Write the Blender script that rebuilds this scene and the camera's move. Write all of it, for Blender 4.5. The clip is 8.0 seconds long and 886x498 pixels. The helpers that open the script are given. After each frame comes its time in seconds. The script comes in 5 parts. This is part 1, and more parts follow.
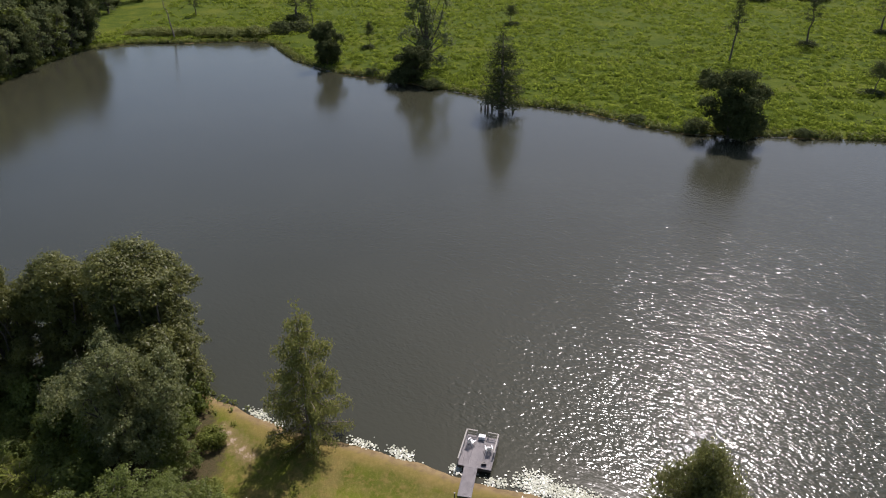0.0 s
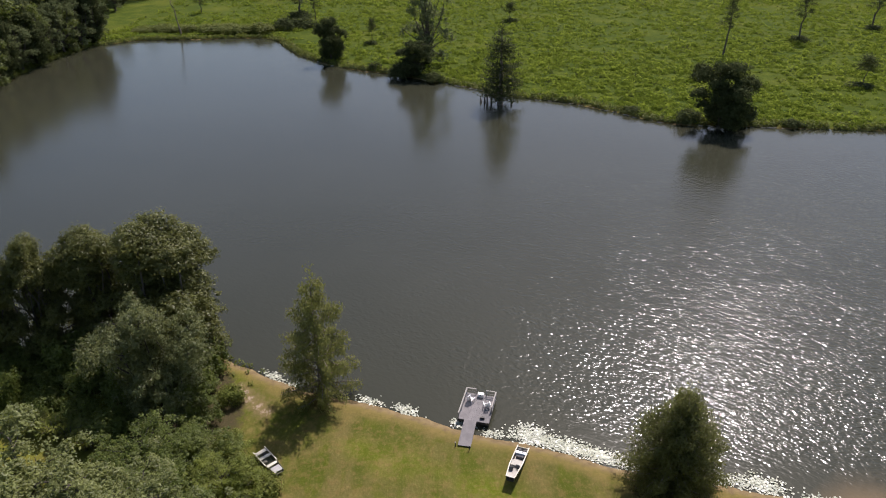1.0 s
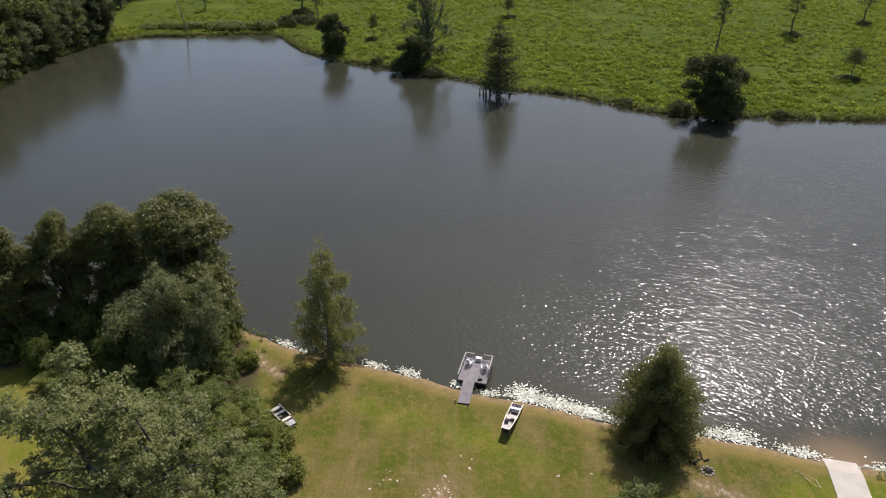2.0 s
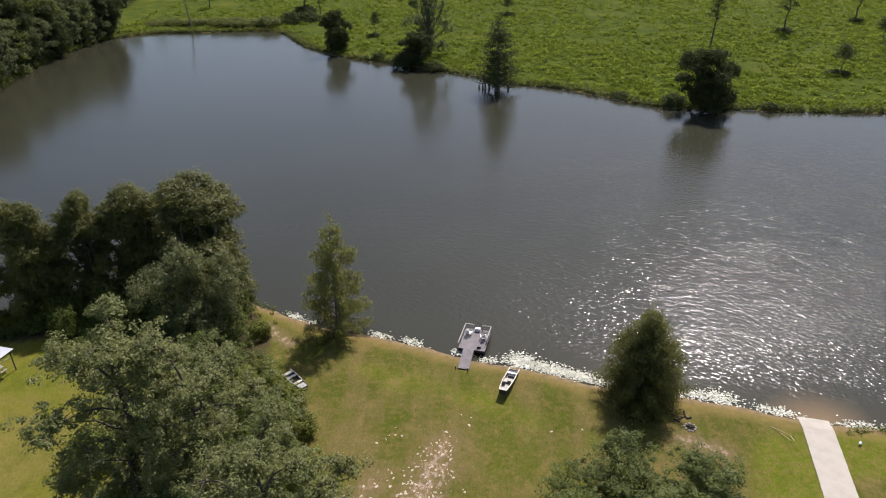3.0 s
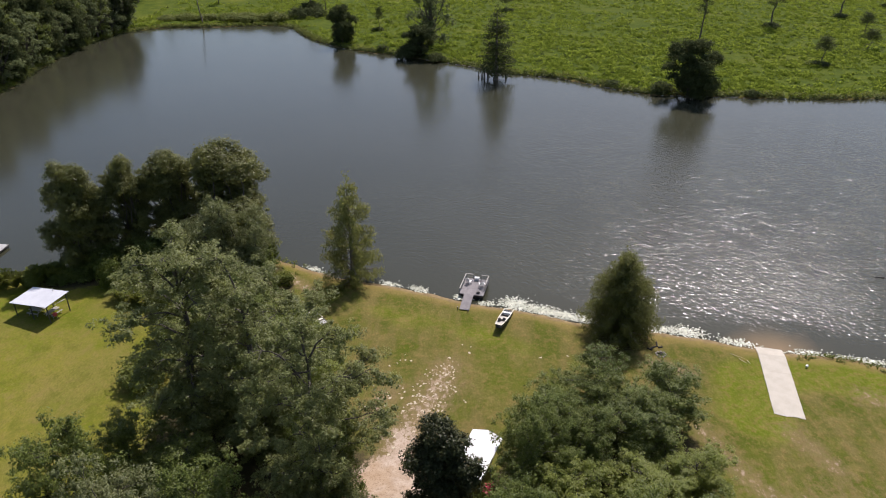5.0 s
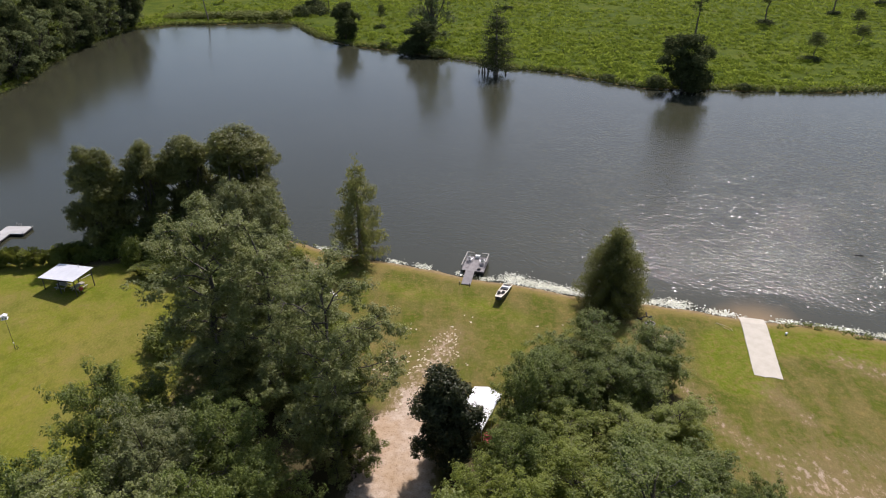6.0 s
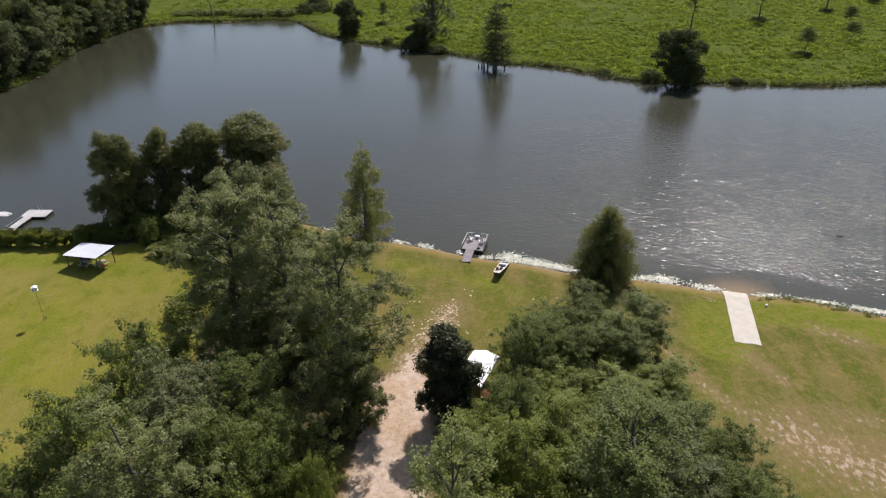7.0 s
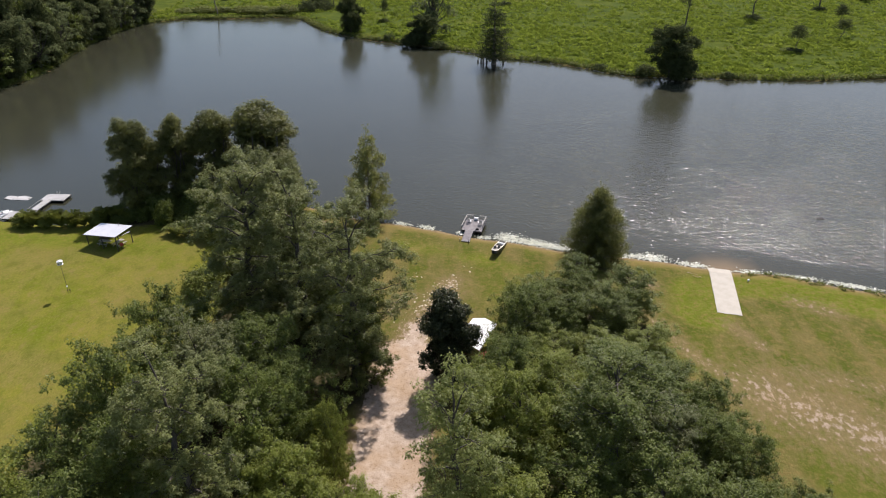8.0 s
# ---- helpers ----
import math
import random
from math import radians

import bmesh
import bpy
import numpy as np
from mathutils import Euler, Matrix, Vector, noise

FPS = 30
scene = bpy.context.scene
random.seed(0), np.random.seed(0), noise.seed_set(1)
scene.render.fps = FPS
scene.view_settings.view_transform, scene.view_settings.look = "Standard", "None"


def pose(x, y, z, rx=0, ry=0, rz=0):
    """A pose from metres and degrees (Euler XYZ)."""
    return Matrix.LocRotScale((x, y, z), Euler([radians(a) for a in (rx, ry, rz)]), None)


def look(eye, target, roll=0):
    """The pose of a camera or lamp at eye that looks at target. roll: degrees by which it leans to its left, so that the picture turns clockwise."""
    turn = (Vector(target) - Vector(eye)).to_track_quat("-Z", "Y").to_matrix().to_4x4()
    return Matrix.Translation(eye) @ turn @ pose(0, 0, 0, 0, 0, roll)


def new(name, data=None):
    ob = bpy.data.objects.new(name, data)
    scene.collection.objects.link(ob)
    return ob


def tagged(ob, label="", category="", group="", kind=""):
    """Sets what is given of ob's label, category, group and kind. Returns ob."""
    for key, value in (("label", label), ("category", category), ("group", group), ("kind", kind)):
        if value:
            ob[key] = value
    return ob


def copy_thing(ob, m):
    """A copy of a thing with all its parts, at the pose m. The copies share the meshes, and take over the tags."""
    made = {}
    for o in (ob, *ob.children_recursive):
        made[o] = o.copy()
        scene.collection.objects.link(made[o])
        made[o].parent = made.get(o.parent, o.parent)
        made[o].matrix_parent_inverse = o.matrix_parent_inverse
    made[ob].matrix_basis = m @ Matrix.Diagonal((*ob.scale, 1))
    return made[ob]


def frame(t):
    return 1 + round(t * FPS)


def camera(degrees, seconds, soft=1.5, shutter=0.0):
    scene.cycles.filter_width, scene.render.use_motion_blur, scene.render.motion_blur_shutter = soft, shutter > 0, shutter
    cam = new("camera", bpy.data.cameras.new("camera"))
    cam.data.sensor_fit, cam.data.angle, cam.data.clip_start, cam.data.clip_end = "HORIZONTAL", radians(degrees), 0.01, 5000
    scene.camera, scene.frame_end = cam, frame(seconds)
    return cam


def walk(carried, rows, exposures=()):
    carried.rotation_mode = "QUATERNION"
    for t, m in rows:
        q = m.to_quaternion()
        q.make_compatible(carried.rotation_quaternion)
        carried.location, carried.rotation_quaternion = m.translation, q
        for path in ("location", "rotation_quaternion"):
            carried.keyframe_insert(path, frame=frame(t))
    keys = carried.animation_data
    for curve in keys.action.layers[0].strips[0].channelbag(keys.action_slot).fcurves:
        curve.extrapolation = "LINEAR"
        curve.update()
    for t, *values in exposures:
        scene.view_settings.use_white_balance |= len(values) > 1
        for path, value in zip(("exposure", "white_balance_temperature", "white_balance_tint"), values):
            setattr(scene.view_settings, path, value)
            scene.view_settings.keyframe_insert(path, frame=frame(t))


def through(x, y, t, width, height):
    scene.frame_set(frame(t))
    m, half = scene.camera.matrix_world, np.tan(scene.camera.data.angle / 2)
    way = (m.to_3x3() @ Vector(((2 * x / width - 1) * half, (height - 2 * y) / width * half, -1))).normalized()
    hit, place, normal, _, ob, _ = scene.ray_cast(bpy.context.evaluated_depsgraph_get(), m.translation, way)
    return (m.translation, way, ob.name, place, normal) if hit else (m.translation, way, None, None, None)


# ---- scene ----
cam = camera(65.5, 8.0, 1.1)
PATH = [
    (0, (-0.739, 5.14, 54.893), (-3.139, 75.741, 17.413), -0.2),
    (0.5, (-0.693, 1.425, 54.934), (-3.173, 72.025, 17.414), -0.3),
    (1, (-0.6, -1.923, 54.875), (-3.08, 68.677, 17.355), -0.3),
    (1.5, (-0.428, -5.494, 54.983), (-2.948, 65.066, 17.383), -0.4),
    (3, (-0.381, -15.359, 54.817), (-2.861, 55.201, 17.217), -0.4),
    (3.5, (-0.421, -18.691, 54.734), (-2.861, 51.909, 17.214), -0.3),
    (4, (-0.38, -22.333, 54.657), (-2.86, 48.307, 17.137), -0.3),
    (4.5, (-0.434, -25.69, 54.67), (-2.874, 44.91, 17.15), -0.3),
    (6, (-0.641, -36.113, 54.466), (-3.121, 34.527, 17.026), -0.4),
    (6.5, (-0.762, -39.743, 54.496), (-3.202, 30.897, 17.016), -0.3),
    (7, (-0.643, -43.179, 54.439), (-3.123, 27.461, 16.999), -0.4),
    (7.5, (-0.662, -46.593, 54.359), (-3.102, 24.087, 16.959), -0.3),
    (8, (-0.659, -50.23, 54.258), (-3.059, 20.45, 16.858), -0.3),
]
walk(cam, [(t, look(eye, target, roll)) for t, eye, target, roll in PATH], ((0, 0.08, 6420, 15), (3.5, 0.13, 6420, 15), (8, 0.2, 6420, 13)))

# ---- light ----
SUN_AZ, SUN_EL = 21.5, 53.5
world = bpy.data.worlds.new("sky")
scene.world = world
world.use_nodes = True
wn = world.node_tree
wn.nodes.clear()
sky = wn.nodes.new("ShaderNodeTexSky")
sky.sky_type, sky.sun_disc = "NISHITA", False
sky.sun_elevation, sky.sun_rotation = radians(SUN_EL), radians(SUN_AZ)
sky.air_density, sky.dust_density = 1.0, 1.8
sky_bg = wn.nodes.new("ShaderNodeBackground")
sky_bg.inputs["Strength"].default_value = 0.12
sky_out = wn.nodes.new("ShaderNodeOutputWorld")
wn.links.new(sky.outputs[0], sky_bg.inputs["Color"])
wn.links.new(sky_bg.outputs[0], sky_out.inputs["Surface"])
sun_data = bpy.data.lights.new("sun", "SUN")
sun_data.energy, sun_data.angle, sun_data.color = 5.0, radians(0.53), (1.0, 0.93, 0.895)
sun = new("sun", sun_data)
sun.matrix_basis = look((0, 0, 0), (-math.sin(radians(SUN_AZ)) * math.cos(radians(SUN_EL)), -math.cos(radians(SUN_AZ)) * math.cos(radians(SUN_EL)), -math.sin(radians(SUN_EL))))

# ---- materials ----


class Nodes:
    """Short names for building a node material."""

    def __init__(self, name):
        self.mat = bpy.data.materials.new(name)
        self.mat.use_nodes = True
        self.t = self.mat.node_tree
        self.t.nodes.clear()
        self.out = self.t.nodes.new("ShaderNodeOutputMaterial")

    def node(self, kind, **inputs):
        n = self.t.nodes.new(kind)
        for k, v in inputs.items():
            self.put(n, k.replace("_", " "), v)
        return n

    def put(self, n, key, v):
        slot = n.inputs[key]
        if isinstance(v, bpy.types.NodeSocket):
            self.t.links.new(v, slot)
        else:
            slot.default_value = v

    def noise(self, scale, detail=4.0, rough=0.55, vec=None, dist=0.0):
        n = self.node("ShaderNodeTexNoise", Scale=scale, Detail=detail, Roughness=rough, Distortion=dist)
        if vec is not None:
            self.put(n, "Vector", vec)
        return n.outputs[0]

    def place(self):
        return self.node("ShaderNodeNewGeometry").outputs["Position"]

    def local(self):
        return self.node("ShaderNodeTexCoord").outputs["Object"]

    def attr(self, name):
        n = self.t.nodes.new("ShaderNodeAttribute")
        n.attribute_name = name
        return n.outputs["Fac"]

    def scaled(self, vec, sx, sy, sz, rz=0.0):
        n = self.node("ShaderNodeMapping", Vector=vec, Scale=(sx, sy, sz), Rotation=(0, 0, radians(rz)))
        return n.outputs[0]

    def step(self, v, lo, hi, a=0.0, b=1.0):
        n = self.t.nodes.new("ShaderNodeMapRange")
        n.interpolation_type = "SMOOTHSTEP"
        for k, w in zip((0, 1, 2, 3, 4), (v, lo, hi, a, b)):
            self.put(n, k, w)
        return n.outputs[0]

    def calc(self, op, a, b=0.0):
        n = self.t.nodes.new("ShaderNodeMath")
        n.operation = op
        self.put(n, 0, a)
        self.put(n, 1, b)
        return n.outputs[0]

    def mix(self, fac, a, b):
        n = self.t.nodes.new("ShaderNodeMix")
        n.data_type = "RGBA"
        self.put(n, 0, fac)
        self.put(n, 6, a if isinstance(a, bpy.types.NodeSocket) else (*a, 1))
        self.put(n, 7, b if isinstance(b, bpy.types.NodeSocket) else (*b, 1))
        return n.outputs[2]

    def bump(self, height, distance, strength=1.0):
        return self.node("ShaderNodeBump", Height=height, Distance=distance, Strength=strength).outputs[0]

    def surface(self, color, rough=0.6, metal=0.0, normal=None, spec=0.5):
        p = self.node("ShaderNodeBsdfPrincipled", Roughness=rough, Metallic=metal)
        self.put(p, "Base Color", color if isinstance(color, bpy.types.NodeSocket) else (*color, 1))
        self.put(p, "Specular IOR Level", spec)
        if normal is not None:
            self.put(p, "Normal", normal)
        self.t.links.new(p.outputs[0], self.out.inputs["Surface"])
        return p


def worn(name, color, dark, rough=0.6, scale=6.0, metal=0.0, relief=0.004):
    """A plain painted, wooden or plastic surface with stains and fine grain."""
    m = Nodes(name)
    v = m.local()
    big = m.step(m.noise(scale * 0.25, 3, vec=v), 0.35, 0.7)
    fine = m.step(m.noise(scale * 4, 4, vec=v), 0.3, 0.8)
    c = m.mix(m.calc("MULTIPLY", big, 0.7), color, dark)
    c = m.mix(m.calc("MULTIPLY", fine, 0.35), c, dark)
    m.surface(c, m.step(fine, 0, 1, rough, min(1, rough + 0.15)), metal, m.bump(fine, relief, 0.6))
    return m.mat


def leaf_material(name, a, b, light, through=0.35, rough=0.42, dry=(0.14, 0.12, 0.05), shine=0.3):
    """Leaves: varied from leaf to leaf, clump to clump and tree to tree, lit through from behind."""
    m = Nodes(name)
    geo = m.node("ShaderNodeNewGeometry")
    own = m.node("ShaderNodeObjectInfo").outputs["Random"]
    isle = geo.outputs["Random Per Island"]
    patch = m.step(m.noise(0.35, 3, vec=geo.outputs["Position"]), 0.35, 0.68)
    c = m.mix(m.step(isle, 0.0, 0.9), tuple(0.66 * v for v in a), tuple(1.18 * v for v in b))
    c = m.mix(m.calc("MULTIPLY", patch, 0.55), c, light)
    knot = m.step(m.noise(1.3, 2, vec=geo.outputs["Position"]), 0.38, 0.62, 0.0, 0.5)
    c = m.mix(knot, c, tuple(0.55 * v for v in a))
    c = m.mix(m.calc("MULTIPLY", own, 0.35), c, b)
    c = m.mix(m.step(isle, 0.93, 1.0, 0, 0.5), c, dry)
    p = m.node("ShaderNodeBsdfPrincipled", Roughness=rough)
    m.put(p, "Base Color", c)
    m.put(p, "Specular IOR Level", shine)
    tr = m.node("ShaderNodeBsdfTranslucent")
    m.put(tr, "Color", m.mix(0.5, c, light))
    both = m.node("ShaderNodeMixShader", Fac=through)
    m.t.links.new(p.outputs[0], both.inputs[1])
    m.t.links.new(tr.outputs[0], both.inputs[2])
    m.t.links.new(both.outputs[0], m.out.inputs["Surface"])
    return m.mat


def bark_material(name, a, b):
    m = Nodes(name)
    v = m.scaled(m.local(), 9, 9, 1.6)
    n = m.noise(1.0, 5, 0.65, v)
    m.surface(m.mix(m.step(n, 0.3, 0.72), a, b), 0.9, 0, m.bump(n, 0.05), 0.2)
    return m.mat


def ground_material():
    m = Nodes("ground")
    v = m.place()
    lawn, sand, shore = m.attr("lawn"), m.attr("sand"), m.attr("shore")
    big, mid, fine, grit = m.noise(0.035, 4, vec=v), m.noise(0.16, 5, 0.6, v), m.noise(1.1, 5, 0.65, v), m.noise(9, 3, 0.7, v)
    stripe = m.noise(0.25, 3, 0.5, m.scaled(v, 1.0, 0.16, 1, 68))
    hair = m.noise(4.0, 4, 0.7, m.scaled(v, 1.0, 0.55, 1, 30))
    west = m.attr("west")
    dull = m.mix(m.step(mid, 0.36, 0.64), (0.068, 0.082, 0.012), (0.128, 0.11, 0.034))
    dull = m.mix(m.step(big, 0.46, 0.6, 0, 0.6), dull, (0.082, 0.099, 0.011))
    dull = m.mix(m.step(stripe, 0.45, 0.62, 0, 0.5), dull, (0.165, 0.125, 0.05))
    fresh = m.mix(m.step(mid, 0.35, 0.65), (0.116, 0.136, 0.011), (0.165, 0.158, 0.022))
    fresh = m.mix(m.step(stripe, 0.45, 0.66, 0, 0.45), fresh, (0.175, 0.155, 0.034))
    fresh = m.mix(m.step(m.noise(0.09, 4, 0.6, v), 0.42, 0.62, 0, 0.5), fresh, (0.175, 0.142, 0.044))
    green = m.mix(west, dull, fresh)
    green = m.mix(m.step(m.calc("ADD", m.attr("lush"), m.calc("MULTIPLY", m.calc("SUBTRACT", mid, 0.5), 0.8)), 0.2, 0.65, 0, 0.8), green, m.mix(m.step(fine, 0.3, 0.7), (0.096, 0.132, 0.008), (0.142, 0.155, 0.016)))
    green = m.mix(m.step(fine, 0.45, 0.66, 0, m.step(west, 0, 1, 0.6, 0.3)), green, (0.18, 0.127, 0.045))
    green = m.mix(m.step(m.noise(0.55, 5, 0.7, m.scaled(v, 1, 0.6, 1, -15)), 0.52, 0.68, 0, m.step(west, 0, 1, 0.6, 0.12)), green, (0.075, 0.095, 0.008))
    green = m.mix(m.step(hair, 0.45, 0.72, 0, 0.32), green, (0.055, 0.062, 0.012))
    blotch = m.noise(0.42, 4, 0.62, m.scaled(v, 1, 0.7, 1, 40))
    green = m.mix(m.step(blotch, 0.5, 0.68, 0, 0.55), green, (0.085, 0.10, 0.012))
    green = m.mix(m.step(blotch, 0.46, 0.3, 0, 0.5), green, (0.19, 0.145, 0.05))
    green = m.mix(m.step(hair, 0.5, 0.25, 0, 0.35), green, (0.25, 0.21, 0.07))
    rough_green = m.mix(m.step(mid, 0.3, 0.7), (0.045, 0.068, 0.008), (0.085, 0.105, 0.012))
    rough_green = m.mix(m.step(fine, 0.45, 0.65, 0, 0.7), rough_green, (0.03, 0.05, 0.008))
    rough_green = m.mix(m.step(big, 0.52, 0.68, 0, 0.6), rough_green, (0.11, 0.12, 0.016))
    grass = m.mix(lawn, rough_green, green)
    # thin, dry turf round the bare places, then sand with leaf litter
    mixed = m.calc("ADD", m.calc("MULTIPLY", fine, 0.5), m.calc("MULTIPLY", m.noise(1.5, 5, 0.72, m.scaled(v, 1.0, 0.6, 1, 12)), 0.6))
    dry = m.step(m.calc("ADD", sand, m.calc("MULTIPLY", m.calc("SUBTRACT", mixed, 0.55), 1.2)), 0.18, 0.6)
    soil = m.mix(m.step(fine, 0.35, 0.68), (0.235, 0.165, 0.09), (0.145, 0.11, 0.05))
    grass = m.mix(m.calc("MULTIPLY", dry, 0.75), grass, soil)
    bare = m.step(m.calc("ADD", sand, m.calc("MULTIPLY", m.calc("SUBTRACT", mixed, 0.55), 2.2)), 0.52, 0.72)
    pale = m.mix(m.step(fine, 0.3, 0.75), (0.50, 0.405, 0.32), (0.34, 0.26, 0.19))
    pale = m.mix(m.step(mid, 0.45, 0.62, 0, 0.55), pale, (0.36, 0.245, 0.14))
    pale = m.mix(m.step(grit, 0.56, 0.65, 0, 0.7), pale, (0.13, 0.085, 0.045))
    pale = m.mix(m.step(m.noise(2.6, 4, 0.65, v), 0.54, 0.66, 0, 0.65), pale, (0.24, 0.165, 0.10))
    # brown leaf litter, darkened with the trees' shade painted into it
    shaded_litter = m.step(m.calc("ADD", m.attr("shaded_litter"), m.calc("MULTIPLY", m.calc("SUBTRACT", fine, 0.5), 0.8)), 0.3, 0.6)
    grass = m.mix(shaded_litter, grass, m.mix(m.step(grit, 0.4, 0.6), (0.085, 0.062, 0.035), (0.05, 0.05, 0.02)))
    c = m.mix(m.calc("MULTIPLY", bare, m.step(sand, 0.1, 0.9, 0.35, 1.0)), grass, pale)
    c = m.mix(m.step(m.calc("ADD", shore, m.calc("MULTIPLY", m.calc("SUBTRACT", mid, 0.5), 0.9)), 0.1, 0.6, 0, 0.7), c, m.mix(m.step(fine, 0.35, 0.65), (0.23, 0.165, 0.06), (0.165, 0.13, 0.04)))
    mud = m.mix(m.step(fine, 0.3, 0.7), (0.26, 0.19, 0.10), (0.16, 0.115, 0.06))
    c = m.mix(m.step(m.calc("ADD", shore, m.calc("MULTIPLY", m.calc("SUBTRACT", fine, 0.5), 0.7)), 0.55, 0.9), c, mud)
    blades = m.calc("ADD", m.calc("MULTIPLY", fine, 0.6), m.calc("MULTIPLY", grit, 0.4))
    m.surface(c, 0.95, 0, m.bump(blades, 0.12), 0.04)
    return m.mat


def water_material():
    m = Nodes("pond water")
    v = m.place()
    ripple = m.attr("ripple")
    silt = m.attr("silt")
    wind = m.scaled(v, 1, 1, 1, -54)
    chop = m.noise(1.0, 1.0, 0.5, m.scaled(wind, 2.0, 1.2, 1), 0.4)
    small = m.noise(1.0, 0.6, 0.5, m.scaled(wind, 5.6, 2.6, 1), 0.3)
    h = m.calc("ADD", chop, m.calc("MULTIPLY", small, 0.24))
    b = m.node("ShaderNodeBump", Height=h, Distance=m.calc("MULTIPLY", ripple, m.calc("ADD", m.step(m.noise(0.07, 3, 0.6, v), 0.3, 0.7, 0.125, 0.175), m.step(m.noise(0.4, 2, 0.6, m.scaled(wind, 1, 0.5, 1)), 0.35, 0.65, 0.0, 0.075))), Strength=1.0)
    c = m.mix(m.step(m.noise(0.02, 3, vec=v), 0.35, 0.7), (0.033, 0.034, 0.021), (0.039, 0.04, 0.026))
    c = m.mix(silt, c, (0.22, 0.15, 0.075))
    p = m.surface(c, 0.14, 0, b.outputs[0], 0.5)
    p.inputs["IOR"].default_value = 1.333
    return m.mat


GROUND, WATER = ground_material(), water_material()
BARK = bark_material("oak bark", (0.055, 0.047, 0.038), (0.14, 0.122, 0.10))
PALE_BARK = bark_material("cypress bark", (0.13, 0.10, 0.08), (0.30, 0.26, 0.22))
DRIFT = bark_material("bleached driftwood", (0.40, 0.36, 0.30), (0.58, 0.54, 0.48))
OAK = leaf_material("oak leaves", (0.088, 0.122, 0.023), (0.148, 0.188, 0.036), (0.206, 0.236, 0.05), 0.46, 0.45, shine=0.28)
# grey with moss, and lightened to make up for the crowns' deep shade
MOSSY_LIFTED = leaf_material("old oak leaves with moss, lightened for shade", (0.132, 0.156, 0.046), (0.212, 0.238, 0.074), (0.29, 0.306, 0.1), 0.46, 0.45, shine=0.32)
BRIGHT = leaf_material("young leaves", (0.146, 0.186, 0.028), (0.226, 0.266, 0.046), (0.308, 0.33, 0.066), 0.52, 0.45, shine=0.28)
CYPRESS = leaf_material("cypress needles", (0.098, 0.112, 0.03), (0.168, 0.18, 0.053), (0.24, 0.242, 0.072), 0.5)
PALE = leaf_material("pale yellow-green leaves", (0.15, 0.185, 0.046), (0.24, 0.275, 0.075), (0.32, 0.345, 0.1), 0.5, 0.45, shine=0.34)
GREY = leaf_material("grey-green leaves", (0.125, 0.148, 0.054), (0.196, 0.218, 0.083), (0.26, 0.274, 0.108), 0.46, 0.45, shine=0.36)
MAGNOLIA = leaf_material("magnolia leaves", (0.026, 0.034, 0.013), (0.05, 0.06, 0.022), (0.075, 0.082, 0.03), 0.2, 0.4, (0.2, 0.13, 0.06), 0.2)
PINE = leaf_material("dark far leaves", (0.045, 0.06, 0.023), (0.08, 0.098, 0.036), (0.12, 0.135, 0.051), 0.32, 0.8, shine=0.05)
WOODS = leaf_material("forest leaves", (0.095, 0.12, 0.05), (0.16, 0.19, 0.08), (0.22, 0.245, 0.105), 0.45, 0.7, shine=0.1)
WEEDS = leaf_material("field weeds", (0.125, 0.185, 0.02), (0.21, 0.275, 0.034), (0.285, 0.335, 0.05), 0.58, 0.9, (0.2, 0.22, 0.06), 0.03)
WISPY = leaf_material("light cypress needles", (0.16, 0.18, 0.046), (0.245, 0.26, 0.076), (0.32, 0.318, 0.1), 0.52, 0.6, (0.2, 0.16, 0.07))
REEDS = leaf_material("shore weeds", (0.10, 0.135, 0.015), (0.165, 0.195, 0.03), (0.23, 0.235, 0.05), 0.35, 0.7, (0.25, 0.2, 0.09))

# ---- mesh helpers ----


def np_mesh(name, verts, faces, mat, smooth=False):
    """A mesh from arrays of points and of faces that all have the same number of corners."""
    verts, faces = np.asarray(verts, dtype=np.float32), np.asarray(faces, dtype=np.int32)
    me = bpy.data.meshes.new(name)
    n, k = faces.shape
    me.vertices.add(len(verts))
    me.vertices.foreach_set("co", verts.ravel())
    me.loops.add(n * k)
    me.loops.foreach_set("vertex_index", faces.ravel())
    me.polygons.add(n)
    me.polygons.foreach_set("loop_start", np.arange(0, n * k, k, dtype=np.int32))
    me.polygons.foreach_set("use_smooth", np.full(n, smooth))
    me.update(calc_edges=True)
    me.materials.append(mat)
    return me


def unit(a):
    return a / np.maximum(np.linalg.norm(a, axis=-1, keepdims=True), 1e-9)


def leaves(rng, pos, out, size, slim=0.55, droop=0.0, wild=0.7):
    """One folded leaf at each point, its face turned roughly outwards; droop lets it hang."""
    n = len(pos)
    normal = unit(out + wild * rng.normal(size=(n, 3)) * 0.6 + np.array((0, 0, 0.35)))
    along = unit(np.cross(normal, rng.normal(size=(n, 3))) + np.array((0, 0, -droop)))
    side = unit(np.cross(normal, along))
    s = (size * rng.uniform(0.5, 1.4, n))[:, None]
    w = s * slim * 0.5
    a, c = pos - along * s * 0.5, pos + along * s * 0.5
    b, d = pos + side * w - normal * s * 0.08, pos - side * w - normal * s * 0.08
    verts = np.stack((a, b, c, d), 1).reshape(-1, 3)
    return verts, np.arange(4 * n).reshape(n, 4)


def join(parts):
    vs, fs, k = [], [], 0
    for v, f in parts:
        vs.append(v)
        fs.append(np.asarray(f) + k)
        k += len(v)
    return np.concatenate(vs), np.concatenate(fs)


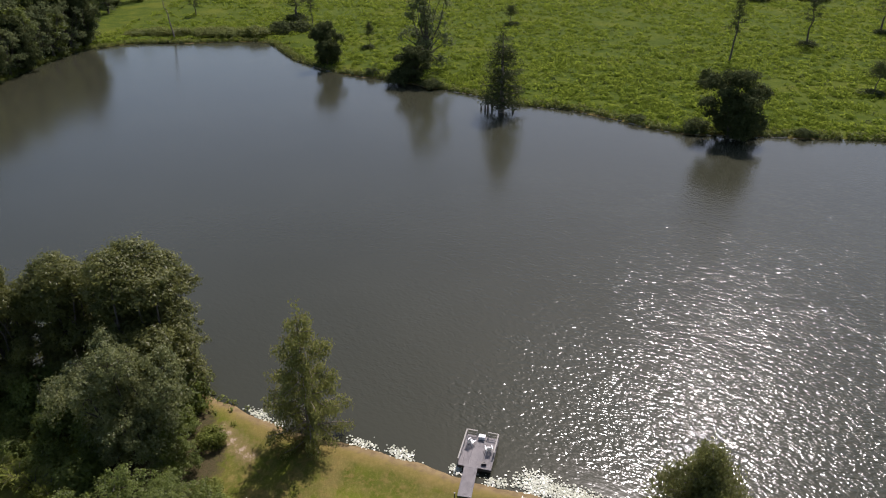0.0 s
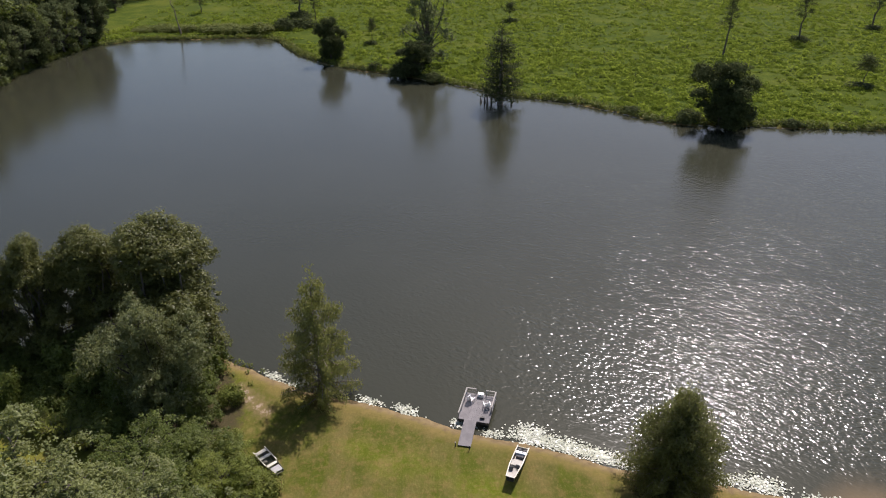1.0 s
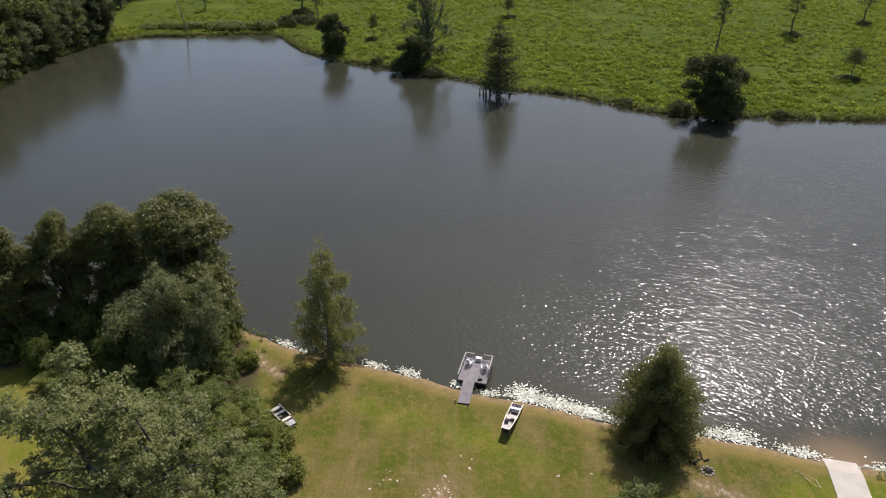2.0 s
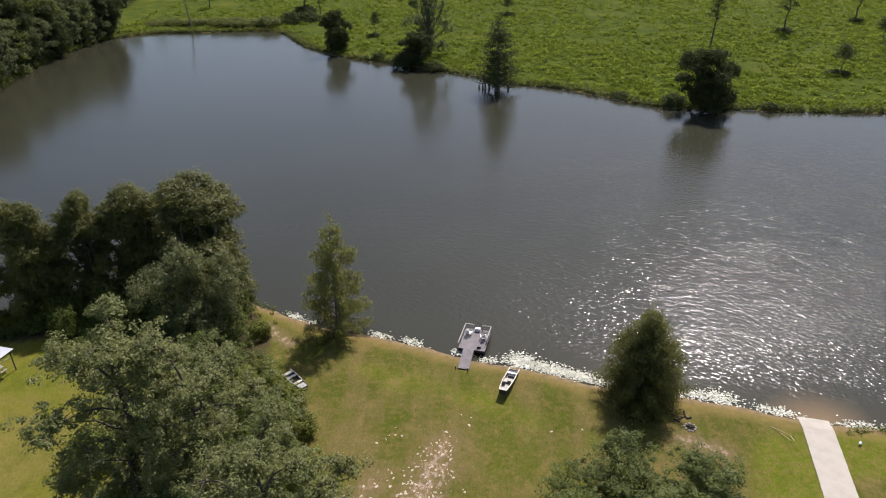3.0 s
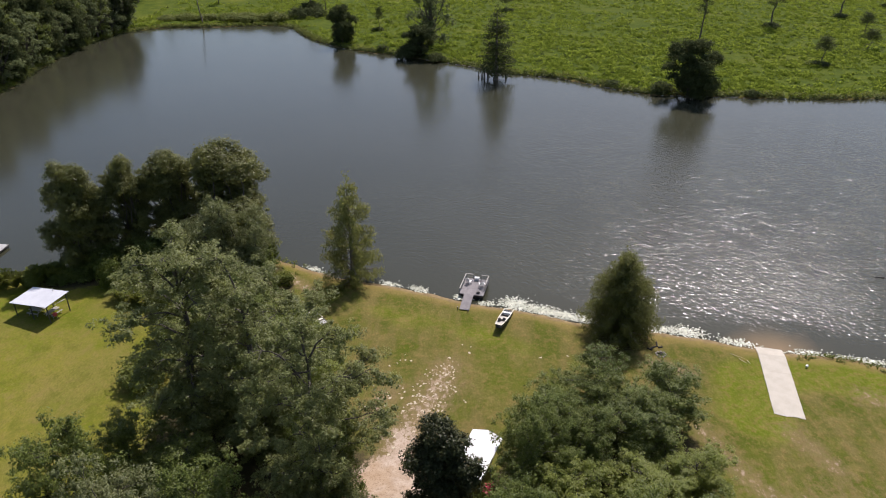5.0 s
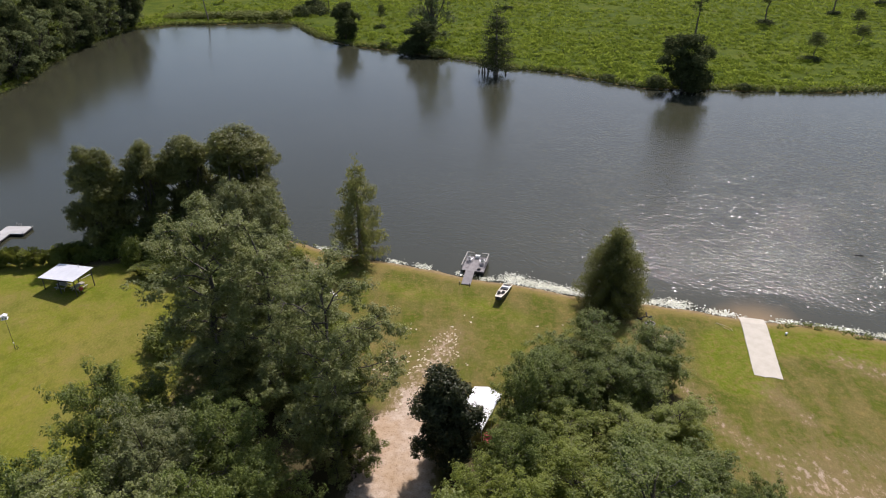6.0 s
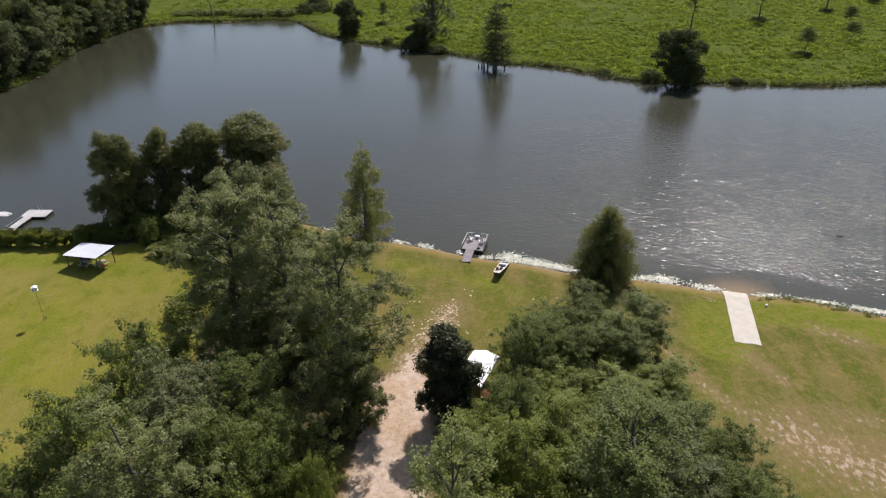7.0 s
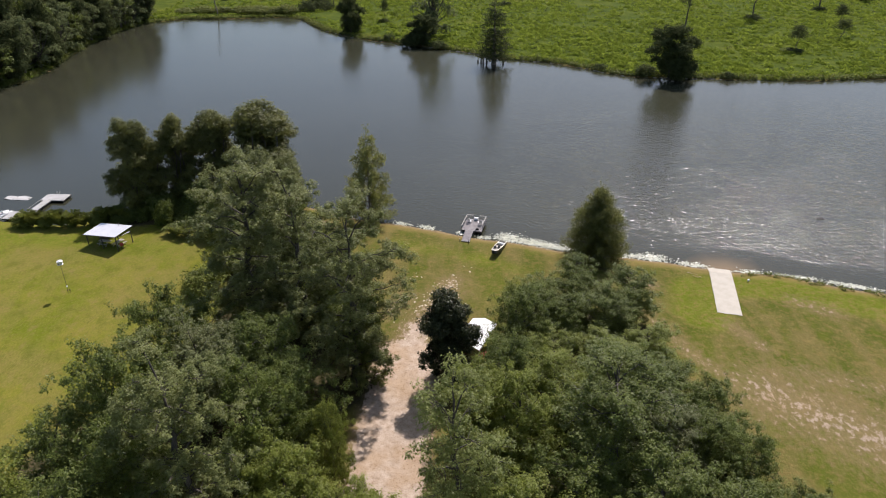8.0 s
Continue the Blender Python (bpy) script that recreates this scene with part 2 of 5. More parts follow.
def tube(points, radii, sides=7):
    """A tapered limb along points, closed at its tip."""
    points, verts, faces = np.asarray(points, float), [], []
    for i, (p, r) in enumerate(zip(points, radii)):
        d = unit(points[min(i + 1, len(points) - 1)] - points[max(i - 1, 0)])
        u = unit(np.cross(d, (0.3, 1, 0.2)))
        w = np.cross(d, u)
        a = np.arange(sides) * 2 * np.pi / sides
        verts.append(p + r * (np.cos(a)[:, None] * u + np.sin(a)[:, None] * w))
    for i in range(len(points) - 1):
        for j in range(sides):
            k = (j + 1) % sides
            faces.append((i * sides + j, i * sides + k, (i + 1) * sides + k, (i + 1) * sides + j))
    return np.concatenate(verts), np.array(faces)


def limb(rng, a, b, r0, r1, n=5, bow=0.12):
    a, b = np.asarray(a, float), np.asarray(b, float)
    t = np.linspace(0, 1, n)[:, None]
    span = np.linalg.norm(b - a)
    pts = a + (b - a) * t + np.sin(t * np.pi) * rng.normal(size=3) * span * bow + rng.normal(size=(n, 3)) * span * 0.02 * np.sin(t * np.pi)
    return tube(pts, np.linspace(r0, r1, n), 6)


def part(name, data, parent, label=""):
    ob = new(name, data)
    ob.parent = parent
    return tagged(ob, label)


def crown_of(rng, lobes, clump, density, per, size, slim, droop, wild, flat=0.75, low=-0.55, rag=0.22):
    """Leaf clumps spread over the outside of the lobes, with a few inside; lobes: x, y, z and three radii."""
    spots, outs = [], []
    for lobe in lobes:
        c, r = np.array(lobe[:3]), np.array(lobe[3:])
        k = max(4, int(density * 4 * np.pi * (r[0] * r[1] * r[2]) ** (2 / 3) / (clump * clump)))
        d = unit(rng.normal(size=(k * 2, 3)))
        d = d[d[:, 2] > low][:k]
        depth = np.where(rng.random(len(d)) < 0.72, rng.uniform(1 - rag, 1 + rag, len(d)), rng.uniform(0.4, 0.8, len(d)))
        p = c + d * r * depth[:, None]
        keep = np.ones(len(p), bool)
        for other in lobes:
            if other is not lobe:
                q = (p - np.array(other[:3])) / np.array(other[3:])
                keep &= (q ** 2).sum(1) > 0.5
        spots.append(p[keep])
        outs.append(unit(d / r)[keep])
    spots, outs = np.concatenate(spots), np.concatenate(outs)
    radius = clump * rng.uniform(0.5, 1.5, len(spots))
    off = unit(rng.normal(size=(len(spots), per, 3))) * (rng.random((len(spots), per, 1)) ** 0.6) * 1.2
    pos = spots[:, None] + off * radius[:, None, None] * np.array((1, 1, flat))
    out = unit(outs[:, None] * 0.5 + off)
    return leaves(rng, pos.reshape(-1, 3), out.reshape(-1, 3), size, slim, droop, wild), spots


def tree_thing(name, trunk_parts, crown, bark, leaf, label, category, trunk_label=""):
    root = new(name)
    root.empty_display_size = 0.5
    v, f = join(trunk_parts)
    part("trunk", np_mesh("trunk", v, f, bark, True), root, trunk_label)
    part("crown", np_mesh("crown", *crown, leaf), root)
    return tagged(root, label, category)


def broad_tree(seed, height, radius, leaf, label, name, bark=None, size=0.3, clump=0.95, per=70, density=0.62, low_crown=0.25, lobes_n=9, wild=0.8, flat=0.75, lift=0.0, rag=0.3, sprays=0, fat=(0.19, 0.34), twigs=True, shoulder=0.45, taper=1.9):
    """A broad-leaved tree of several rounded masses of foliage on spreading limbs."""
    rng = np.random.default_rng(seed)
    lobes = []
    for i in range(lobes_n):
        a = 2.4 * i + rng.uniform(-0.6, 0.6)
        f = (i + 0.5) / lobes_n
        z = height * (low_crown + (0.93 - low_crown) * f ** 0.9) + rng.normal() * 0.05 * height
        wide = 0.84 * (1 - (f - shoulder) ** 2 * taper) if f > shoulder else 0.84 - 0.26 * (shoulder - f) / shoulder
        spread = radius * max(wide, 0.05) * (rng.uniform(0.6, 1.08) if i % 4 else rng.uniform(0.1, 0.5))
        spread *= 1 + 0.24 * math.sin(2 * a + seed) + 0.16 * math.sin(3 * a + 2 * seed + 4 * f)
        r = radius * rng.uniform(*fat)
        lobes.append((spread * math.cos(a), spread * math.sin(a), min(z, height - 0.7 * r), r, r, r * rng.uniform(0.75, 1.1) + lift * height))
    crown, spots = crown_of(rng, lobes, clump, density, per, size, 0.55, 0.15, wild, flat, -0.55, rag)
    fork = np.array((rng.uniform(-0.3, 0.3), rng.uniform(-0.3, 0.3), height * max(0.18, low_crown * 0.8)))
    rad = 0.022 * height
    wood = [tube([(0, 0, -0.4), (0, 0, 0.3), fork * 0.6, fork], (rad * 1.7, rad * 1.15, rad, rad * 0.9), 8)]
    for lobe in lobes:
        c = np.array(lobe[:3])
        wood.append(limb(rng, fork, c, rad * 0.42, rad * 0.13, 5, 0.12 if twigs else 0.03))
        if not twigs:
            continue
        near = spots[np.argsort(((spots - c) ** 2).sum(1))[:24]]
        for p in near[::4]:
            wood.append(limb(rng, c, p, rad * 0.2, rad * 0.05, 4))
    for i in range(sprays):
        p = spots[rng.integers(len(spots))]
        end = p * np.array((1.12, 1.12, 1.03)) + rng.normal(size=3) * 0.3
        mid_way = p * np.array((0.8, 0.8, 0.97))
        wood.append(limb(rng, mid_way, end, rad * 0.13, rad * 0.04, 4))
        for j in range(3):
            wood.append(limb(rng, (mid_way + end) / 2, end + rng.normal(size=3) * 0.55, rad * 0.07, rad * 0.03, 3))
    return tree_thing(name, wood, crown, bark or BARK, leaf, label, "tree")


def old_oak(seed, height, radius, leaf, label, boughs=38, shoots=9, per=72, size=0.245, clump=0.5, reach=(), lift=0.0):
    """A tall open oak: boughs that rise from the trunk and spread into shoots, each ending in loose bunches of leaves."""
    rng = np.random.default_rng(seed)
    rad = 0.02 * height
    z = np.linspace(-0.4, 0.94 * height, 9)
    sway = np.cumsum(rng.normal(size=(9, 2)) * 0.02 * height * np.linspace(0, 1, 9)[:, None], 0)
    stem = np.column_stack((sway, z))
    wood = [tube(stem, rad * np.array((1.8, 1.15, 1.0, 0.9, 0.75, 0.6, 0.42, 0.26, 0.1)), 8)]
    spots = []
    for i in range(boughs + len(reach)):
        if i < boughs:
            f = ((i + rng.uniform(0, 1)) / boughs) ** 1.2
            a = 2.4 * i + rng.uniform(-0.5, 0.5)
            h0 = height * (0.04 + (0.88 - 0.8 * lift) * f)
            wide = 0.55 + 0.5 * math.sin(f * 2.2) if f < 0.72 else 1.04 - 2.3 * (f - 0.72)
            span = radius * wide * rng.uniform(0.62, 1.08)
            rise = height * (lift + rng.uniform(-0.02, 0.15)) * (0.4 + f)
        else:
            h0, a, span, rise = reach[i - boughs]
        start = np.array((np.interp(h0, z, stem[:, 0]), np.interp(h0, z, stem[:, 1]), h0))
        out = np.array((math.cos(a), math.sin(a), 0))
        t = np.linspace(0, 1, 7)[:, None]
        line = start + out * span * t + np.array((0, 0, 1)) * rise * np.sin(t * 1.9) + rng.normal(size=(7, 3)) * 0.05 * span * t
        wood.append(tube(line, np.linspace(rad * 0.24, rad * 0.04, 7), 5))
        for j in range(shoots):
            s = rng.uniform(0.14, 1.0) ** 0.75
            p = np.array([np.interp(s, t[:, 0], line[:, k]) for k in range(3)])
            d = unit(out * 0.7 + rng.normal(size=3) * np.array((0.8, 0.8, 0.5)) + np.array((0, 0, 0.2)))
            q = p + d * rng.uniform(0.7, 2.0) * (1.15 - 0.4 * s)
            wood.append(limb(rng, p, q, rad * 0.09, rad * 0.03, 4))
            for e in range(3):
                spots.append(q + d * (e - 0.8) * 0.5 + rng.normal(size=3) * np.array((0.4, 0.4, 0.3)))
    for i in range(3 * boughs // 2 + 20):
        h0 = height * rng.uniform(0.1, 0.92)
        a = rng.uniform(0, 2 * math.pi)
        far = rng.uniform(0.5, 1.8)
        spots.append((np.interp(h0, z, stem[:, 0]) + far * math.cos(a), np.interp(h0, z, stem[:, 1]) + far * math.sin(a), h0))
    spots = np.array(spots)
    wide = clump * rng.uniform(0.6, 1.5, len(spots))
    off = unit(rng.normal(size=(len(spots), per, 3))) * (rng.random((len(spots), per, 1)) ** 0.5) * 1.2
    pos = spots[:, None] + off * wide[:, None, None] * np.array((1, 1, 0.72))
    out = unit(0.8 * off + np.array((0, 0, 0.9)))
    crown = leaves(rng, pos.reshape(-1, 3), out.reshape(-1, 3), size, 0.55, 0.1, 0.7)
    return tree_thing("oak_tree", wood, crown, BARK, leaf, label, "tree")


def spire_tree(seed, height, radius, leaf, label, name, size=0.34, tiers=17, per=46, droop=1.1, thin=1.0, bare=0.05, power=0.8, inner=0.25, tuft=0.85):
    """A cypress: one straight trunk and tiers of drooping branches that grow shorter upwards."""
    rng = np.random.default_rng(seed)
    rad = 0.019 * height
    wood = [tube([(0, 0, -0.5), (0, 0, 0.25), (0.05, 0, 0.12 * height), (0, 0.08, 0.5 * height), (-0.05, 0, height * 0.97)], (rad * 2.6, rad * 1.7, rad, rad * 0.62, rad * 0.1), 8)]
    pos, out = [], []
    for i in range(tiers):
        f = bare + (1 - bare) * (i + rng.uniform(-0.2, 0.2)) / tiers
        z = height * max(f, 0.03)
        reach = radius * (max(1 - f, 0.0) ** power) * (0.62 + 0.38 * min(1, f / 0.18))
        n = max(3, int(7 * thin * (0.35 + reach / radius)))
        for j in range(n):
            a = 2 * np.pi * (j + rng.uniform(-0.35, 0.35)) / n + i * 1.3
            ln = reach * rng.uniform(0.7, 1.15)
            tip = np.array((math.cos(a) * ln, math.sin(a) * ln, z + 0.12 * ln - 0.05 * ln * droop))
            wood.append(limb(rng, (0, 0, z - 0.1 * ln), tip, rad * 0.3 * (1.1 - f), rad * 0.06, 4, 0.05))
            for g in np.arange(inner, 1.01, 0.25 if ln < 2 else 0.16):
                c = np.array((0, 0, z)) * (1 - g) + tip * g
                k = int(per * (0.6 + 0.4 * g))
                o = unit(rng.normal(size=(k, 3))) * (rng.random((k, 1)) ** 0.5) * np.array((tuft, tuft, 0.6 * tuft)) * (0.5 + 0.1 * radius)
                o[:, 2] -= droop * 0.55 * rng.random(k) ** 1.5
                pos.append(c + o)
                out.append(unit(o + 0.4 * tip / max(ln, 0.1)))
    top = np.array((0, 0, height)) + rng.normal(size=(60, 3)) * np.array((0.3, 0.3, 0.7))
    pos.append(top)
    out.append(unit(rng.normal(size=(60, 3))))
    crown = leaves(rng, np.concatenate(pos), np.concatenate(out), size, 0.4, droop, 0.8)
    return tree_thing(name, wood, crown, PALE_BARK, leaf, label, "tree")


def field_pine(seed, height, leaf, label, lean=0.0, bare=0.45, radius=2.6, per=60, name="pine_tree"):
    """A slender tree with a long bare trunk and a ragged, open crown."""
    rng = np.random.default_rng(seed)
    rad = 0.013 * height
    tip = np.array((lean * height, 0.2, height))
    wood = [limb(rng, (0, 0, -0.4), tip, rad * 1.4, rad * 0.2, 7, 0.02)]
    pos, out = [], []
    for i in range(18):
        f = bare + (1 - bare) * (i + 0.5) / 18
        base = tip * f
        a = i * 2.4 + rng.uniform(-0.4, 0.4)
        ln = radius * (1.15 - 0.8 * (f - bare) / (1 - bare)) * rng.uniform(0.5, 1.2)
        end = base + np.array((math.cos(a) * ln, math.sin(a) * ln, 0.25 * ln))
        wood.append(limb(rng, base, end, rad * 0.35, rad * 0.08, 4))
        for g in (0.6, 1.0):
            o = rng.normal(size=(per, 3)) * np.array((0.5, 0.5, 0.38)) * radius * 0.42
            pos.append(base * (1 - g) + end * g + o)
            out.append(unit(o))
    crown = leaves(rng, np.concatenate(pos), np.concatenate(out), 0.42, 0.5, 0.1, 0.9)
    return tree_thing(name, wood, crown, BARK, leaf, label, "tree")


def bush(seed, height, radius, leaf, label, name="bush", size=0.26, per=60, clump=0.6):
    rng = np.random.default_rng(seed)
    lobes = [(0, 0, height * 0.5, radius * 0.7, radius * 0.7, height * 0.48)]
    for i in range(5):
        a = i * 1.26 + rng.uniform(-0.3, 0.3)
        lobes.append((math.cos(a) * radius * 0.55, math.sin(a) * radius * 0.55, height * rng.uniform(0.3, 0.5), radius * 0.45, radius * 0.45, height * 0.38))
    crown, spots = crown_of(rng, lobes, clump, 0.6, per, size, 0.5, 0.0, 0.9, 0.8, -0.8)
    wood = [limb(rng, (0, 0, -0.2), (lo[0] * 0.9, lo[1] * 0.9, lo[2]), 0.07, 0.02, 4) for lo in lobes]
    return tree_thing(name, wood, crown, BARK, leaf, label, "bush", "thin woody stems")


def frond_bush(seed, height, radius, leaf, label):
    """A palmetto: arching fronds that rise from one base, each with two rows of narrow leaflets."""
    rng = np.random.default_rng(seed)
    wood, quads = [], []
    for i in range(46):
        a, lean = 2.4 * i, rng.uniform(0.35, 1.05)
        t = np.linspace(0, 1, 7)[:, None]
        tip = np.array((math.cos(a) * radius * lean, math.sin(a) * radius * lean, 0))
        line = tip * t ** 0.9 + np.array((0, 0, 1)) * height * rng.uniform(0.7, 1.1) * np.sin(t * (1.45 + 0.7 * lean)) + rng.normal(size=3) * 0.12 * t
        wood.append(tube(line, np.linspace(0.03, 0.008, 7), 4))
        for g in np.linspace(0.12, 1.0, 15):
            p = np.array([np.interp(g, t[:, 0], line[:, k]) for k in range(3)])
            d = unit(np.array([np.interp(min(g + 0.1, 1.0), t[:, 0], line[:, k]) for k in range(3)]) - line[0])
            side = unit(np.cross(d, (0, 0, 1)) + 1e-6)
            for s in (-1, 1):
                end = p + (side * s * 0.75 + d * 0.6 + np.array((0, 0, -0.12)) + rng.normal(size=3) * 0.15) * 0.62 * (1.2 - 0.6 * g)
                w = d * 0.075
                quads.append((p - w, (p + end) / 2 - w * 1.2, end, (p + end) / 2 + w * 1.2))
    verts = np.array(quads).reshape(-1, 3)
    return tree_thing("palmetto_bush", wood, (verts, np.arange(len(verts)).reshape(-1, 4)), BARK, leaf, label, "bush", "thin arching stems")


KEPT = {}


def plant(kind, x, y, height, radius, turn=0.0, z=0.0):
    """Sets a tree of that kind, stretched to height and radius: (maker, its own height, its own radius, group)."""
    maker, h0, r0, group = kind
    m = Matrix.Translation((x, y, z)) @ pose(0, 0, 0, 0, 0, turn)
    s = Matrix.Diagonal((radius / r0, radius / r0, height / h0, 1))
    if maker not in KEPT:
        KEPT[maker] = maker()
        tagged(KEPT[maker], group=group)
        KEPT[maker].matrix_basis = m @ s
        return KEPT[maker]
    first = KEPT[maker]
    kept_scale = first.scale.copy()
    first.scale = (1, 1, 1)
    ob = copy_thing(first, m @ s)
    first.scale = kept_scale
    return ob


# ---- ground and water ----
WATER_Z = -0.4
NEAR_SHORE = [(-175, 66), (-110, 66), (-86, 62), (-73, 61), (-66, 66), (-57, 74), (-46, 78.5), (-37, 77), (-32.5, 71), (-28, 68.4), (-20.7, 64.6), (-13, 62.4), (-4.5, 59.4),
              (1.6, 57), (8.7, 55.3), (16.6, 52.3), (26.5, 50.4), (34.8, 48.2), (42, 46), (49.3, 45.2), (62.8, 40), (110, 28), (260, -5)]
FAR_SHORE = [(300, 175), (180, 172), (131, 170), (100, 167.4), (72, 170.3), (57, 171.4), (48, 175), (40, 182), (27, 192), (14.5, 196), (5, 203), (-7, 212), (-23, 222), (-43, 232.5),
             (-59.5, 248.5), (-68, 262), (-78, 279), (-92, 282), (-111, 279), (-131, 277), (-140, 270), (-146.5, 259), (-147, 216), (-140, 175), (-145, 150), (-168, 110)]


def smooth_line(pts, n=6):
    """A soft curve through the points."""
    p = np.array([pts[0]] + list(pts) + [pts[-1]], float)
    out = []
    for i in range(1, len(p) - 2):
        for t in np.arange(n) / n:
            a, b, c, d = p[i - 1], p[i], p[i + 1], p[i + 2]
            out.append(0.5 * (2 * b + (c - a) * t + (2 * a - 5 * b + 4 * c - d) * t ** 2 + (3 * b - a - 3 * c + d) * t ** 3))
    out.append(p[-2])
    return np.array(out)


NEAR_LINE = smooth_line(NEAR_SHORE)
FAR_LINE = smooth_line(FAR_SHORE)
POND = np.concatenate((NEAR_LINE, FAR_LINE))


def pond_distance(x, y):
    """Metres from the waterline, positive on land."""
    x, y = np.asarray(x, float).ravel(), np.asarray(y, float).ravel()
    best, inside = np.full(len(x), 1e9), np.zeros(len(x), bool)
    for a, b in zip(POND, np.roll(POND, -1, axis=0)):
        d = b - a
        t = np.clip(((x - a[0]) * d[0] + (y - a[1]) * d[1]) / max(d @ d, 1e-9), 0, 1)
        best = np.minimum(best, np.hypot(x - a[0] - t * d[0], y - a[1] - t * d[1]))
        if a[1] != b[1]:
            cross = ((a[1] > y) != (b[1] > y)) & (x < a[0] + (y - a[1]) * d[0] / (b[1] - a[1]))
            inside ^= cross
    return np.where(inside, -best, best)


def wavy(x, y, s, k=0.0):
    return (np.sin(x / s + 1.3 * np.sin(y / s * 0.8 + k)) * np.cos(y / s * 1.1 + 0.9 * np.sin(x / s * 0.7 + k * 2)) + 0.5 * np.sin((x + y) / s * 1.9 + k) * np.cos((x - y) / s * 1.7))


def land_height(x, y):
    x, y = np.asarray(x, float).ravel(), np.asarray(y, float).ravel()
    d = pond_distance(x, y) + 0.22 * wavy(x, y, 1.3) * (np.abs(y) < 110) + 0.9 * wavy(x, y, 4.2, 1.0) * (y > 110)
    bank = np.where(d > 0, 0.42 * (1 - np.exp(-d / 0.9)), np.maximum(d * 0.35, -1.6))
    far = np.clip((y - 190) / 200, 0, 1)
    return WATER_Z + bank + 0.06 * wavy(x, y, 9) * (d > 2) + far * (0.9 + 0.5 * wavy(x, y, 35, 2.0)) * (d > 6) * (y > 190)


def segment_near(x, y, pts, width):
    """1 along a line of points, falling to 0 at width from it."""
    best = np.full(len(x), 1e9)
    for a, b in zip(pts[:-1], pts[1:]):
        a, b = np.array(a, float), np.array(b, float)
        d = b - a
        t = np.clip(((x - a[0]) * d[0] + (y - a[1]) * d[1]) / (d @ d), 0, 1)
        best = np.minimum(best, np.hypot(x - a[0] - t * d[0], y - a[1] - t * d[1]))
    return np.clip(1 - best / width, 0, 1)


def spread(lo, hi, fine_lo, fine_hi, fine, coarse):
    a = list(np.arange(fine_lo, fine_hi, fine))
    x, s = fine_hi, fine
    right = []
    while x < hi:
        right.append(x)
        s = min(s * 1.12, coarse)
        x += s
    x, s, left = fine_lo, fine, []
    while x > lo:
        s = min(s * 1.12, coarse)
        x -= s
        left.append(x)
    return np.array(left[::-1] + a + right + [hi])


def add_value(me, name, values):
    me.attributes.new(name, "FLOAT", "POINT").data.foreach_set("value", np.asarray(values, dtype=np.float32))


xs = spread(-2200, 2200, -96, 100, 0.8, 90)
ys = spread(-900, 3200, -12, 82, 0.8, 70)
ys = np.unique(np.concatenate((ys[ys < 150], np.arange(150, 300, 1.7), ys[ys > 300])))
gx, gy = np.meshgrid(xs, ys)
fx, fy = gx.ravel(), gy.ravel()
nx = len(xs)
idx = (np.arange(len(ys) - 1)[:, None] * nx + np.arange(nx - 1)).ravel()
ground_mesh = np_mesh("ground", np.stack((fx, fy, land_height(fx, fy)), 1), np.stack((idx, idx + 1, idx + nx + 1, idx + nx), 1), GROUND, True)
dist = pond_distance(fx, fy)
sand = np.maximum.reduce((
    segment_near(fx, fy, [(-9, -40), (-8.6, 2), (-7.6, 22)], 6.0) * 2.1,
    segment_near(fx, fy, [(-7.6, 20), (-7.0, 29)], 5.0) * 0.85,
    segment_near(fx, fy, [(-7.5, 28), (-4.8, 34), (-3.2, 38)], 6.0) * 0.62,
    segment_near(fx, fy, [(-4.0, 37), (-2.4, 42)], 4.5) * 0.6,
    segment_near(fx, fy, [(-11.5, 32), (-9, 37)], 4.5) * 0.52,
    segment_near(fx, fy, [(6.5, 31), (9.5, 30)], 3.5) * 0.6,
    segment_near(fx, fy, [(26, 32), (29, 24), (33, 17)], 4.0) * 0.52,
    segment_near(fx, fy, [(36, 16), (46, 8), (60, 2)], 14.0) * 0.58,
    segment_near(fx, fy, [(42, 20), (52, 16)], 7.0) * 0.46,
    segment_near(fx, fy, [(48, 37), (52, 34)], 5.0) * 0.48,
    segment_near(fx, fy, [(36.4, 31), (39, 25)], 3.5) * 0.5,
    segment_near(fx, fy, [(24, 43), (28, 41)], 3.5) * 0.6,
    segment_near(fx, fy, [(-28, 64), (-24, 60)], 3.0) * 0.6,
))
near_side = (fy < 100) & (fx > -105)
# ground below the trees that takes the litter and painted shade
shaded_litter = np.maximum.reduce((
    segment_near(fx, fy, [(-62, 66), (-50, 70), (-38, 68), (-33, 58)], 9.0), segment_near(fx, fy, [(-30, 44), (-28, 28), (-15, 20), (-28, 12), (-40, 2), (-30, -8), (-18, -6)], 10.0),
    segment_near(fx, fy, [(3, 14), (14, 28), (20, 26), (18, 12), (8, 8), (16, 2), (20, -6), (4, -6)], 8.0), segment_near(fx, fy, [(20.6, 49.6), (20.7, 49.5)], 5.0)))
add_value(ground_mesh, "shaded_litter", np.clip(shaded_litter * 1.8, 0, 1))
add_value(ground_mesh, "lush", np.maximum.reduce((segment_near(fx, fy, [(33.5, 33), (34.5, 40), (44, 42), (60, 35.5), (85, 28)], 6.5), 0.5 * segment_near(fx, fy, [(-12, 54), (-2, 51), (8, 46)], 6.0), 0.6 * segment_near(fx, fy, [(-92, 56), (-70, 54.5), (-52, 51)], 7.0))))
add_value(ground_mesh, "west", np.clip((-24 - fx) / 12, 0, 1))
add_value(ground_mesh, "lawn", near_side.astype(float))
add_value(ground_mesh, "sand", np.clip(sand, 0, 1.6) * near_side)
